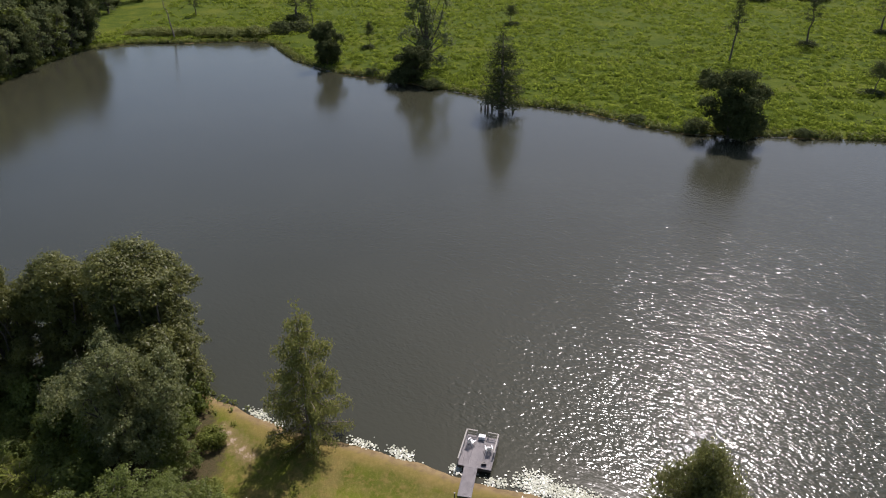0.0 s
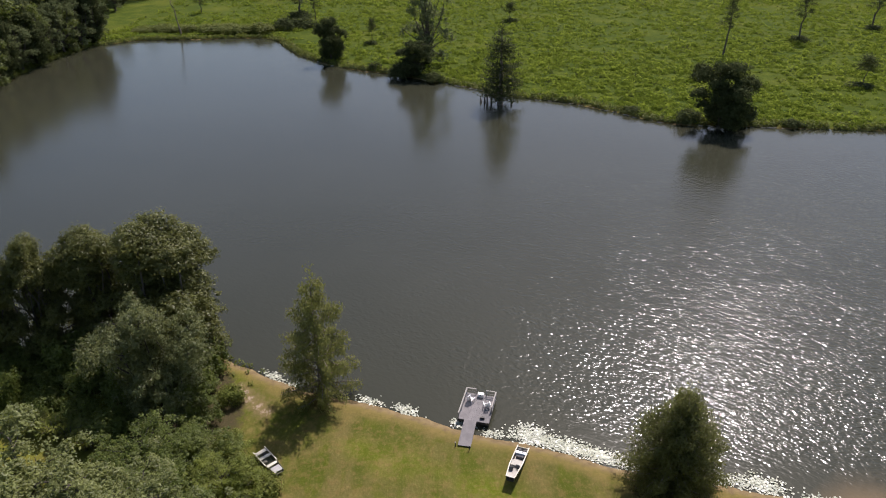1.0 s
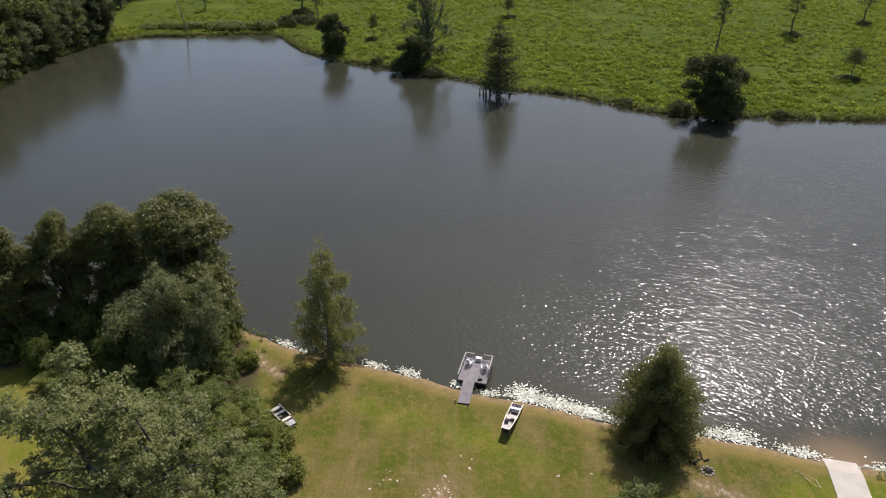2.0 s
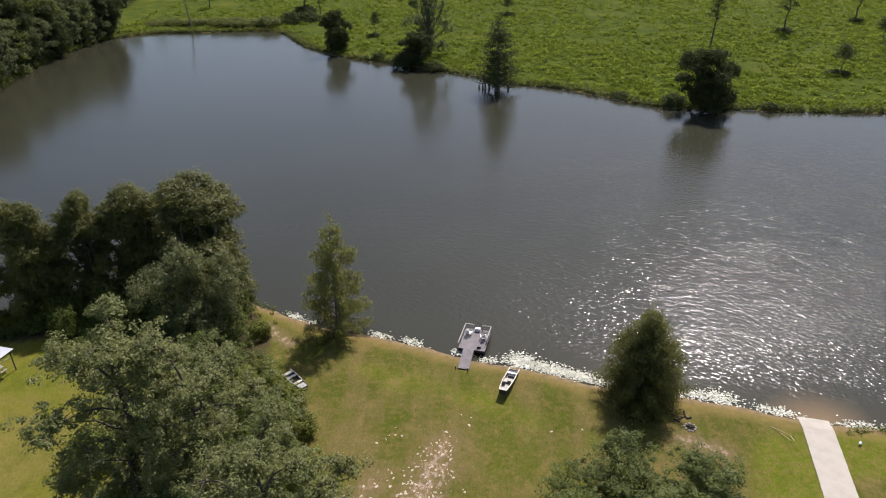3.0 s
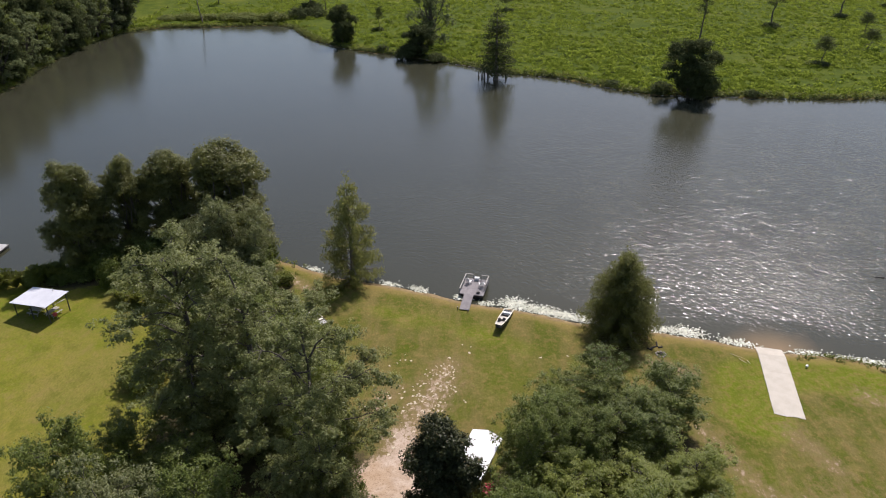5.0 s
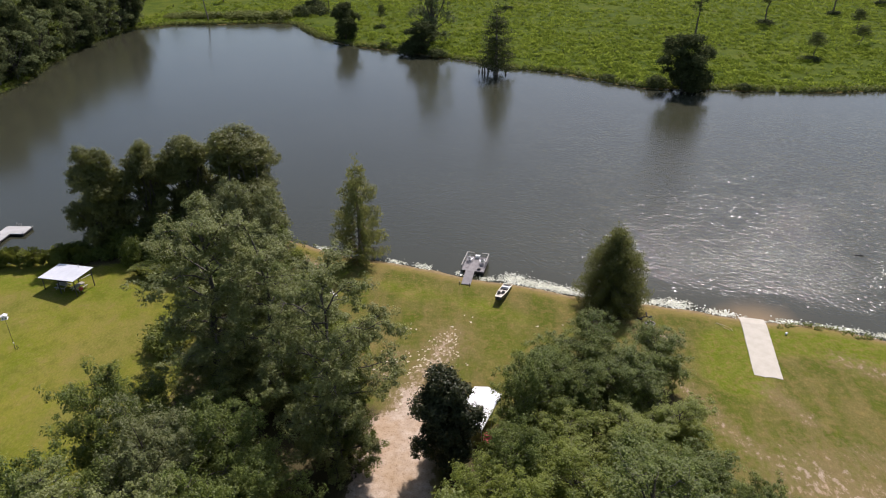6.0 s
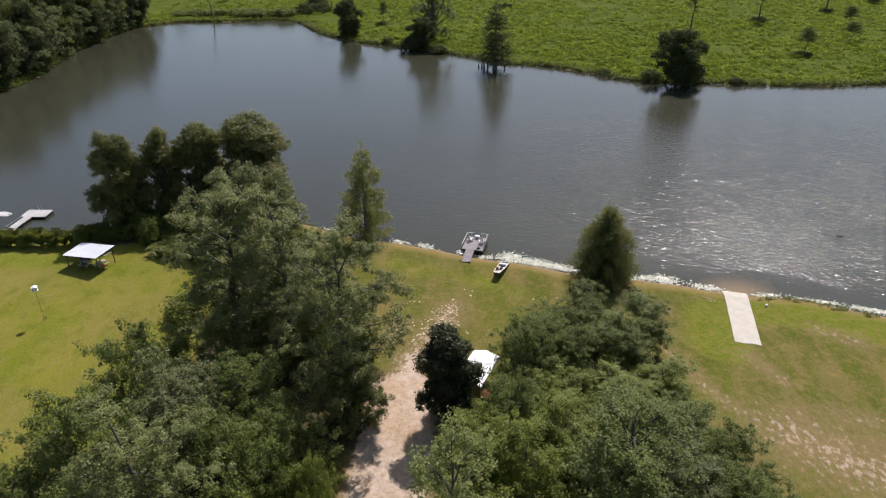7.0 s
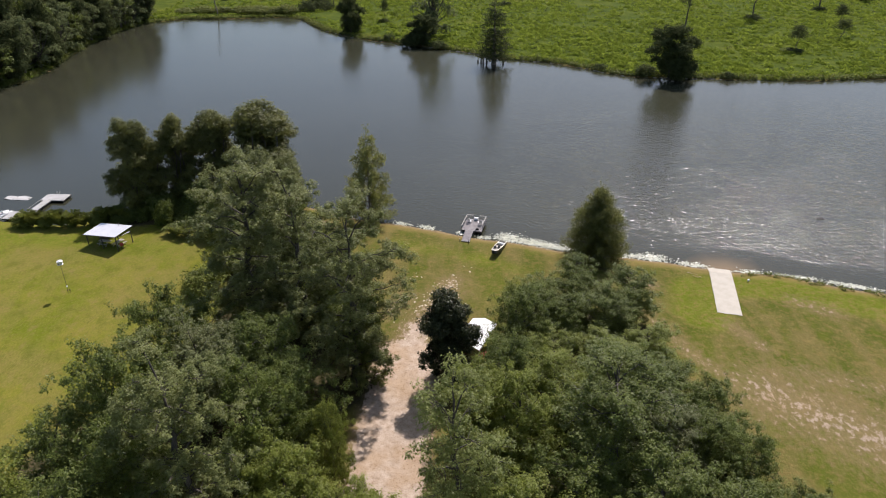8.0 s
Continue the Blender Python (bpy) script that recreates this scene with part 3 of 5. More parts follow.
add_value(ground_mesh, "shore", np.where(near_side, np.clip(1 - dist / 3.4, 0, 1) * np.clip((fx + 50) / 18, 0.25, 1), np.clip(1 - dist / 2.2, 0, 1) * 0.75))
ground = tagged(new("ground", ground_mesh), "mown grass with dry and sandy patches, rough meadow beyond the pond", "ground", kind="structure")

wx = np.linspace(-260, 420, 260)
wy = np.linspace(-60, 330, 190)
gx, gy = np.meshgrid(wx, wy)
ax, ay = gx.ravel(), gy.ravel()
idx = (np.arange(189)[:, None] * 260 + np.arange(259)).ravel()
water_mesh = np_mesh("water", np.stack((ax, ay, np.full(len(ax), WATER_Z)), 1), np.stack((idx, idx + 1, idx + 261, idx + 260), 1), WATER, True)
silted = np.clip(1 - np.hypot(ax - 40.5, (ay - 46.5) * 1.2) / 7.0, 0, 1)
windward = np.clip((ax - 0.12 * (ay - 60) + 42) / 68, 0, 1) ** 1.3 * np.clip((155 - ay) / 100, 0, 1) * np.clip((-pond_distance(ax, ay) - 2.5) / 8, 0, 1) * (1 - silted)
add_value(water_mesh, "ripple", 0.1 + 0.9 * windward)
add_value(water_mesh, "silt", silted)
water = tagged(new("water", water_mesh), "dark pond water with wind ripples and sun glitter", "water", kind="structure")

# ---- trees ----
ROUND_A = (lambda: broad_tree(11, 18, 6, CYPRESS, "dense rounded dark green cypress tree on the pond's shore", "cypress_tree", None, 0.31, 0.7, 52, 0.72, 0.06, 42, 0.5, 0.62, 0.0, 0.27, 0, (0.22, 0.36), True, 0.3, 1.3), 18, 6, "shore cypresses")
ROUND_B = (lambda: broad_tree(12, 18, 6, CYPRESS, "tall rounded cypress tree standing at the water", "cypress_tree", None, 0.31, 0.7, 52, 0.72, 0.06, 40, 0.5, 0.62, 0.0, 0.27, 0, (0.22, 0.36), True, 0.3, 1.3), 18, 6, "shore cypresses")
GREY_A = (lambda: broad_tree(21, 14, 7, GREY, "grey-green spreading tree with foliage down to the grass", "oak_tree", None, 0.29, 0.6, 40, 0.46, 0.06, 34, 1.0, 0.8, 0.0, 0.3, 26), 14, 7, "lawn trees")
TALL_A = (lambda: old_oak(31, 25, 7, MOSSY_LIFTED, "tall old oak tree with ragged leafy crown"), 26.2, 6.4, "tall oaks")
TALL_B = (lambda: old_oak(32, 25, 7, MOSSY_LIFTED, "tall oak tree with open, uneven crown", 36, 9), 28.0, 6.6, "tall oaks")
TALL_C = (lambda: old_oak(33, 25, 7, MOSSY_LIFTED, "tall open oak tree with boughs reaching over the sandy track", 38, 9, reach=((9.0, 0.75, 8.2, 0.8), (15.0, 0.95, 8.6, 1.0))), 27.0, 6.4, "tall oaks")
TALL_D = (lambda: old_oak(34, 18, 5, OAK, "tall green oak tree in the middle of the grove", 34, 8, 50, 0.225, 0.5, lift=0.06), 19.1, 5.1, "tall oaks")
TALL_E = (lambda: old_oak(35, 19, 4.2, PALE, "slender light green tree with a thin, airy crown", 26, 8, 34, 0.24, 0.5, lift=0.04), 20.0, 4.4, "tall oaks")
MID_A = (lambda: old_oak(41, 11, 5, OAK, "medium green oak tree with a full crown", 30, 7, 52, 0.24, 0.5, lift=0.1), 13.0, 5.3, "grove trees")
MID_B = (lambda: old_oak(42, 11, 5, BRIGHT, "fresh green leafy tree beside the sandy track", 28, 7, 52, 0.24, 0.5, lift=0.08), 12.7, 4.9, "grove trees")
MID_C = (lambda: old_oak(43, 11, 5, OAK, "dark green leafy tree in the grove", 30, 7, 52, 0.24, 0.5, lift=0.13), 12.5, 5.2, "grove trees")
MID_D = (lambda: old_oak(44, 11, 5, GREY, "grey-green leafy tree in the grove", 28, 7, 52, 0.24, 0.5, lift=0.1), 13.3, 5.3, "grove trees")
MAG = (lambda: broad_tree(51, 12.5, 3.3, MAGNOLIA, "dark glossy magnolia tree, dense and egg-shaped", "magnolia_tree", None, 0.26, 0.48, 44, 0.8, 0.05, 26, 0.8, 0.75, 0.0, 0.16, 0, (0.3, 0.42), True, 0.3, 1.75), 12.5, 3.3, "")
WEEPING = (lambda: spire_tree(61, 16, 4.6, WISPY, "slender bald cypress with thin drooping foliage at the waterline", "cypress_tree", 0.3, 15, 68, 2.0, 0.72, 0.06, 0.42, 0.3, 0.62), 16, 4.6, "")
DENSE = (lambda: spire_tree(62, 12, 5.0, CYPRESS, "dense bushy cypress with drooping branches near the shore", "cypress_tree", 0.25, 18, 84, 1.5, 1.3, 0.02, 0.6, 0.2, 0.72), 12, 5.0, "")
FAR_A = (lambda: broad_tree(71, 15, 6, PINE, "dark leafy tree on the far bank", "oak_tree", None, 0.5, 0.85, 26, 0.75, 0.03, 32, 0.8, rag=0.2, twigs=False), 15, 6, "far bank trees")
FAR_B = (lambda: broad_tree(72, 22, 6, WOODS, "tall dark forest tree", "oak_tree", None, 0.7, 1.0, 16, 0.4, 0.06, 26, 0.8, twigs=False), 22, 6, "forest trees")
FAR_C = (lambda: broad_tree(73, 22, 6, OAK, "tall green forest tree", "oak_tree", None, 0.7, 1.0, 16, 0.4, 0.06, 26, 0.8, twigs=False), 22, 6, "forest trees")
FAR_SPIRE = (lambda: spire_tree(74, 21, 5, PINE, "tall bald cypress standing in the far shallows", "cypress_tree", 0.5, 12, 26, 0.7, 0.85, 0.1, 0.45, 0.3, 1.25), 21, 5.4, "far bank trees")
PINE_A = (lambda: field_pine(81, 20, PINE, "slender tree with bare trunk in the meadow", 0.04), 20, 2.6, "meadow trees")
PINE_B = (lambda: field_pine(82, 10, PINE, "small flat-topped tree in the meadow", 0.05, 0.5, 3.2), 10, 3.2, "meadow trees")
BUSH_A = (lambda: bush(91, 2.4, 1.8, REEDS, "leafy green shrub at the lawn's edge"), 2.4, 1.8, "shore shrubs")
FROND = (lambda: frond_bush(95, 2.2, 1.7, REEDS, "spiky green palmetto bush in the hedge by the water"), 2.2, 1.7, "hedge plants")
BUSH_B = (lambda: bush(92, 3.0, 2.0, PINE, "dark shrub in the rough grass", "bush", 0.4, 30, 0.8), 3.0, 2.0, "meadow shrubs")
BUSH_C = (lambda: bush(93, 2.6, 1.9, OAK, "dark green shrub under the trees"), 2.6, 1.9, "grove shrubs")

# shore clump
plant(ROUND_B, -61, 66.3, 17.3, 5.2, 20)
plant(ROUND_B, -54.3, 69.8, 17.0, 4.5, 130)
plant(ROUND_A, -47.5, 72.5, 17.3, 5.8, 60)
plant(ROUND_A, -38.2, 71.5, 19.2, 7.4, 0)
plant(GREY_A, -35.4, 59.6, 14.8, 6.5, 0)
plant(MID_C, -30.4, 57.2, 7.0, 2.8, 40)
plant(WEEPING, -17.7, 63.3, 16.8, 5.4, 0, -0.1)
plant(DENSE, 20.8, 49.6, 12.7, 5.9, 0, -0.1)
# tall oaks
plant(TALL_A, -29.5, 28, 25.0, 6.6, 0)
plant(TALL_B, -22.0, 27, 24.3, 6.2, 80)
plant(TALL_C, -13.6, 16.5, 25.8, 5.6, 0)
plant(MID_C, -12.6, 18.6, 14.0, 3.2, 30)
plant(MID_C, -21.0, 36, 10, 5.0, 100)
plant(MID_B, -16.5, 29, 11, 4.5, 200)
# low trees and scrub between the tall oaks and the shore
plant(MID_A, -31.0, 46.0, 10.2, 4.6, 10)
plant(MID_C, -28.0, 41.5, 9.4, 4.4, 160)
plant(MID_B, -23.4, 44.8, 7.4, 3.5, 70)
plant(MID_C, -33.6, 20.6, 9.5, 3.8, 250)
plant(MID_A, -27.2, 18.4, 9.0, 4.0, 310)
plant(MID_A, -28.3, 50.3, 6.6, 3.6, 220)
# lower grove, west of the track
for i, (x, y, h, r) in enumerate([(-34.6, 12.6, 15.0, 4.6), (-29.3, 9.0, 14.8, 5.0), (-22.0, 11.0, 13.0, 5.0), (-18.6, 7.0, 12.4, 4.4), (-34.0, -0.8, 17.4, 5.4), (-37.5, -5.0, 13.6, 4.8),
                                  (-25.0, -6.6, 22.6, 5.6), (-20.0, 0.2, 16.6, 4.8), (-17.0, -5.0, 12.0, 4.4), (-30.5, -7.0, 16.2, 5.0), (-40.5, -11.0, 12.0, 5.0), (-33.0, -14.0, 13.5, 5.4), (-14.6, -9.5, 10.0, 3.8), (-9.4, -7.0, 8.0, 3.2)]):
    plant({8: MID_B, 12: MID_B, 13: MID_B, 1: MID_D, 6: TALL_B, 10: MID_B}.get(i, (MID_C, MID_A)[i % 2]), x, y, h, r, i * 67)
# grove east of the track
plant(MAG, -2.2, 17.4, 12.4, 3.4, 0)
for i, (x, y, h, r) in enumerate([(14.5, 31.5, 9.6, 4.7), (22.3, 31.3, 8.3, 4.4), (8.6, 25.5, 10.4, 4.5), (5.6, 20.2, 11.8, 3.8), (11.6, 23.6, 9.3, 4.0), (18.0, 26.0, 8.2, 4.6),
                                  (10.0, 16.8, 7.6, 4.2), (17.2, 18.8, 6.6, 4.4), (22.4, 21.0, 6.4, 3.8), (4.2, 11.0, 11.0, 4.0), (9.4, 9.0, 9.8, 4.4), (16.0, 10.0, 10.4, 4.8), (22.4, 11.6, 8.4, 4.2), (25.4, 7.6, 8.4, 3.2),
                                  (14.4, 2.4, 16.0, 5.6), (5.0, 3.4, 11.8, 4.4), (1.0, 6.2, 11.2, 3.8), (20.2, 3.2, 9.8, 4.2), (24.0, 2.6, 9.4, 3.8), (26.2, -1.4, 9.2, 3.2),
                                  (11.0, -4.2, 10.8, 4.6), (17.6, -5.4, 10.4, 5.0), (24.0, -7.0, 9.6, 4.4), (29.0, -7.0, 8.0, 3.4), (-1.0, -6.6, 20.0, 4.2), (4.4, -9.0, 10.0, 4.6), (9.6, -11.5, 9.0, 4.6), (17.0, -13.0, 9.4, 5.0)]):
    plant({6: MID_B, 7: MID_B, 8: MID_B, 10: MID_B, 14: TALL_D, 15: MID_B, 16: MID_B, 24: TALL_E, 25: MID_B, 26: MID_B, 17: MID_D}.get(i, (MID_A, MID_C)[i % 2]), x, y, h, r, i * 71 + 20)
# far bank
plant(FAR_A, 63.5, 169, 16.5, 7.0, 0, -0.3)
plant(FAR_SPIRE, 9.0, 189.5, 21.5, 8.0, 0, -0.8)
plant(FAR_A, -48, 241, 14.5, 5.2, 90)
plant(FAR_A, -17, 220, 11, 5.5, 200)
plant(FAR_B, -13.5, 236, 30, 7.6, 30)
# forest on the west shore
rng = np.random.default_rng(5)
FOREST = []
for i in range(22):
    y = 146 + i * 6.2 + rng.uniform(-1.5, 1.5)
    edge = np.interp(y, [146, 175, 216, 259, 272, 290], [-145, -140, -146.5, -146.5, -143, -146])
    FOREST.append((edge - 2.2 - rng.uniform(0, 1.5), y, rng.uniform(15, 22), rng.uniform(5, 6.5)))
    FOREST.append((edge - 10 - rng.uniform(0, 3), y + 3, rng.uniform(25, 31), rng.uniform(6.5, 8)))
    if i % 2 or i > 16:
        FOREST.append((edge - 19 - rng.uniform(0, 4), y, rng.uniform(27, 32), rng.uniform(7, 8.5)))
for i in range(16):
    FOREST.append((-166 - rng.uniform(0, 50), 285 + i * 8 + rng.uniform(-3, 3), rng.uniform(15, 22), rng.uniform(5.5, 7)))
for i, (x, y, h, r) in enumerate(FOREST):
    plant((FAR_B, FAR_C, FAR_B, FAR_A)[i % 4], x, y, h, r, i * 53)
# meadow trees with dark shrubs at their feet
for i, (x, y, h, r, low) in enumerate([(89.7, 248, 22, 2.6, 0), (128, 275, 20, 3.0, 2.2), (-75.7, 325, 15, 4.5, 3.2), (-68.5, 318, 13, 2.2, 0), (-127, 335, 11, 2.4, 0), (168, 300, 18, 3, 2), (205, 330, 16, 3, 2)]):
    plant(PINE_A, x, y, h, r, i * 80)
    if low:
        plant(BUSH_B, x - 0.8, y - 1.5, low * 1.3, low * 1.5, i * 40)
for i, (x, y, h, r) in enumerate([(119.5, 210, 8.5, 3.6), (18.9, 318, 8, 2.8), (-37, 270.5, 9, 2.0), (146, 232, 7, 3.2), (160, 262, 8, 3.4)]):
    plant(PINE_B, x, y, h, r, i * 97 + 30)
for i, (x, y, h, r) in enumerate([(73, 219, 5, 1.9), (71.5, 214, 3, 2.4), (150, 385, 7, 7), (118, 208, 1.6, 3.4), (19, 316, 2.2, 2.8), (-37.5, 268, 1.8, 2.4), (-22, 219, 4, 3.6), (-11, 214, 2.6, 3), (-31, 229, 2.4, 2.2),
                                  (180, 390, 6, 8), (-99, 290, 3.6, 5.2), (-108, 291, 3.4, 4.6), (-103, 295, 3.2, 5), (-118, 292, 3.2, 4.6), (-91, 291, 3.4, 4.6), (-129, 294, 3, 4.4), (-136, 291, 2.6, 4), (-85, 290, 4.2, 4.8), (-77, 296, 5.5, 5), (-70, 300, 5, 5), (-125, 291, 2.8, 3.6), (57, 173.5, 3.4, 3), (69, 172, 4, 3.2), (82, 170, 1.8, 2.0), (44, 181.5, 1.6, 2.2)]):
    plant(BUSH_A if y > 286 and x < -82 else BUSH_B, x, y, h, r, i * 61)


def dead_tree():
    """A bare grey leaning snag."""
    rng = np.random.default_rng(7)
    wood = [limb(rng, (0, 0, -0.5), (-2.2, 0, 19), 0.34, 0.07, 8, 0.02)]
    for i in range(9):
        f = 0.5 + 0.05 * i
        a = i * 2.4
        ln = 2.4 * (1.2 - f)
        wood.append(limb(rng, (-2.2 * f, 0, 19 * f), (-2.2 * f + math.cos(a) * ln, math.sin(a) * ln, 19 * f + 0.6 * ln), 0.08, 0.02, 4))
    root = new("dead_tree")
    part("trunk", np_mesh("trunk", *join(wood), PALE_BARK, True), root)
    return tagged(root, "bare leaning dead tree on the far bank", "tree")


dead_tree().location = (-117.5, 285, 0)


# cypress knees and a mooring post in the far shallows
for x, y, h in [(5.4, 190.5, 2.6), (6.6, 191.5, 2.1), (4.7, 191.6, 1.6), (12.2, 189.6, 1.2), (3.6, 192, 1.1)]:
    knee = np_mesh("cypress_knee", *tube([(0, 0, -0.8), (0.05, 0, 0.2), (0, 0.04, h * 0.7), (0.05, 0, h)], (0.5, 0.32, 0.2, 0.06), 7), PALE_BARK, True)
    ob = tagged(new("cypress_knee", knee), "pale wooden cypress stump standing in the water", "stump", "cypress stumps")
    ob.location = (x, y, WATER_Z)


# ---- grasses ----
def tufts(rng, x, y, width, height, per, blade):
    """Clumps of weeds: leaves that rise and spread from each spot."""
    z = land_height(x, y)
    n = len(x)
    a = rng.uniform(0, 2 * np.pi, (n, per))
    r = np.sqrt(rng.random((n, per))) * width[:, None]
    pos = np.stack((x[:, None] + r * np.cos(a), y[:, None] + r * np.sin(a), z[:, None] + height[:, None] * rng.uniform(0.2, 1.0, (n, per)) * (1 - 0.55 * (r / width[:, None]) ** 2)), 2)
    out = np.stack((np.cos(a), np.sin(a), np.full((n, per), 1.3)), 2)
    return leaves(rng, pos.reshape(-1, 3), unit(out).reshape(-1, 3), blade, 0.5, -0.25, 0.9)


def stuff(name, cloud, mat, label, category):
    return tagged(new(name, np_mesh(name, *cloud, mat)), label, category, kind="stuff")


rng = np.random.default_rng(8)
n = 27000
ty = 165 + 270 * rng.random(n) ** 1.3
tx = -150 + rng.random(n) * (0.7 * ty + 190)
keep = pond_distance(tx, ty) > 0.8
tx, ty = tx[keep], ty[keep]
thick = wavy(tx, ty, 11, 0.5) + 0.6 * wavy(tx, ty, 37, 3.0) + rng.normal(size=len(tx)) * 0.7
keep = thick > -0.6
tx, ty, thick = tx[keep], ty[keep], thick[keep]
grow = np.clip(0.7 + 0.25 * thick, 0.4, 1.6)
stuff("meadow_grass", tufts(rng, tx, ty, 0.6 + 1.0 * grow * rng.random(len(tx)), 0.45 + 1.05 * grow * rng.random(len(tx)) ** 1.5, 16, 0.7), WEEDS, "rank green weeds and grass tussocks in the meadow", "grass")
# broad tussocks that stand above the rest
big = rng.random(len(tx)) < 0.13
stuff("meadow_tussocks", tufts(rng, tx[big] - 0.8, ty[big] + 0.7, 0.9 + 1.5 * rng.random(big.sum()), 0.8 + 0.9 * rng.random(big.sum()), 40, 0.75), WEEDS, "broad bright tussocks standing in the meadow", "grass")
# darker tussocks here and there
pick = rng.random(len(tx)) < 0.05
stuff("meadow_weeds", tufts(rng, tx[pick] + 1.1, ty[pick] - 0.6, 0.5 + 0.9 * rng.random(pick.sum()), 0.7 + 0.8 * rng.random(pick.sum()), 14, 0.6), PINE, "dark weeds scattered through the meadow", "weeds")


def along_line(line, lo, hi, count, rng, off_lo, off_hi):
    """Spots along a shoreline between two x values, a little way up the bank."""
    step = np.linalg.norm(np.diff(line, axis=0), axis=1)
    s = np.concatenate(([0], np.cumsum(step)))
    u = rng.random(count * 3) * s[-1]
    x, y = np.interp(u, s, line[:, 0]), np.interp(u, s, line[:, 1])
    dx, dy = np.interp(u + 0.5, s, line[:, 0]) - x, np.interp(u + 0.5, s, line[:, 1]) - y
    ln = np.maximum(np.hypot(dx, dy), 1e-6)
    o = rng.uniform(off_lo, off_hi, len(u))
    keep = (x > lo) & (x < hi)
    return (x + dy / ln * o)[keep][:count], (y - dx / ln * o)[keep][:count]


bx, by = along_line(FAR_LINE, -160, 190, 2600, rng, 0.2, 3.2)
stuff("far_reeds", tufts(rng, bx, by, 0.4 + 0.7 * rng.random(len(bx)), 0.5 + 1.1 * rng.random(len(bx)), 14, 0.6), REEDS, "tall weeds along the far waterline", "reeds")
bx, by = along_line(FAR_LINE, -160, 190, 900, rng, -0.4, 0.8)
stuff("waterline_brush", tufts(rng, bx, by, 0.4 + 0.5 * rng.random(len(bx)), 0.4 + 0.8 * rng.random(len(bx)), 14, 0.5), PINE, "dark brush overhanging the far waterline", "brush")
bx, by = along_line(NEAR_LINE, 43, 85, 420, rng, -0.2, 1.6)
stuff("shore_grass", tufts(rng, bx, by, 0.3 + 0.3 * rng.random(len(bx)), 0.25 + 0.45 * rng.random(len(bx)), 16, 0.3), REEDS, "tall green grass along the near waterline", "grass")
bx, by = along_line(NEAR_LINE, -33.5, -25.5, 260, rng, -0.5, 2.6)
stuff("point_weeds", tufts(rng, bx, by, 0.3 + 0.4 * rng.random(len(bx)), 0.5 + 0.8 * rng.random(len(bx)), 18, 0.34), REEDS, "bright green weeds on the point of the shore", "weeds")

bx, by = along_line(FAR_LINE, -60, 80, 150, rng, -0.5, 0.5)
sticks = []
for x, y in zip(bx, by):
    a, ln = rng.uniform(-0.5, 0.5), rng.uniform(0.5, 1.6)
    sticks.append(tube([(x, y, WATER_Z + 0.06), (x + ln * math.cos(a) * 0.5, y - ln * 0.3, WATER_Z + 0.12), (x + ln * math.cos(a), y - ln * 0.35 + ln * math.sin(a) * 0.4, WATER_Z + 0.08)], (0.11, 0.09, 0.04), 5))
stuff("shore_driftwood", join(sticks), DRIFT, "pale driftwood sticks along the far waterline", "driftwood")

# shrubs: hedge by the west dock, undergrowth below the shore cypresses and along the grove
for i in range(17):
    x = -80.5 + i * 1.12 + rng.uniform(-0.4, 0.4)
    plant(FROND if i % 4 else BUSH_A, x, np.interp(x, [-90, -80, -70, -62], [61.4, 59.3, 59.4, 62.6]) + rng.uniform(-0.3, 0.3), rng.uniform(1.9, 2.8), rng.uniform(1.5, 1.9), i * 47)
# those at (-50, 59.6) and (-45, 58.4) are added to fill deep shade
for i, (x, y, h, r) in enumerate([(-66, 63.5, 1.8, 2.0), (-63, 61.8, 1.8, 2.0), (-60.5, 63, 2.4, 2.4), (-54.5, 60.6, 4.6, 1.8), (-57, 65, 4.5, 3.2), (-52, 63.5, 2.8, 2.6), (-50, 67, 5.5, 3.6), (-46, 64, 4.4, 3.4), (-42, 66.5, 5.5, 4),
                                  (-45, 69, 6, 4), (-39.5, 62, 4.6, 3.4), (-34, 67.5, 5, 3.4), (-33, 63.5, 3.2, 2.2), (-33.5, 67, 2.6, 2.0), (-50, 59.6, 2.4, 2.2), (-45, 58.4, 2.4, 2.2), (-40, 56, 3, 2.6)]):
    plant(BUSH_C, x, y, h, r, i * 77)
for i, (x, y, h, r) in enumerate([(-51.5, 56.6, 1.5, 1.9), (-49, 56, 1.7, 2.1), (-46.6, 55.6, 1.6, 2.1), (-44.2, 54.6, 1.8, 2.2), (-41.8, 53.2, 1.8, 2.3), (-28.3, 61.5, 2.2, 1.6), (-26, 53.5, 2.2, 1.8), (-23.6, 50.0, 2.0, 1.6), (-21.2, 47.2, 2.6, 2.2),
                                  (-18.8, 43.0, 2.4, 2.0), (-38, 45, 4.0, 3.2), (-40, 38, 3.4, 3)]):
    plant(FROND if i < 5 else BUSH_A, x, y, h, r, i * 83)
plant(MID_B, -13.4, 0.0, 11.2, 1.9, 15)


def flowering_shrub():
    root = bush(94, 2.4, 1.3, OAK, "shrub with pink-red blossom beside the canopy", "flowering_shrub")
    rng = np.random.default_rng(3)
    pos = rng.normal(size=(120, 3)) * np.array((0.35, 0.35, 0.3)) + np.array((0, -0.2, 2.3))
    part("blossom", np_mesh("blossom", *leaves(rng, pos, unit(rng.normal(size=(120, 3))), 0.26, 0.8), BLOSSOM), root, "pink-red blossom")
    return root


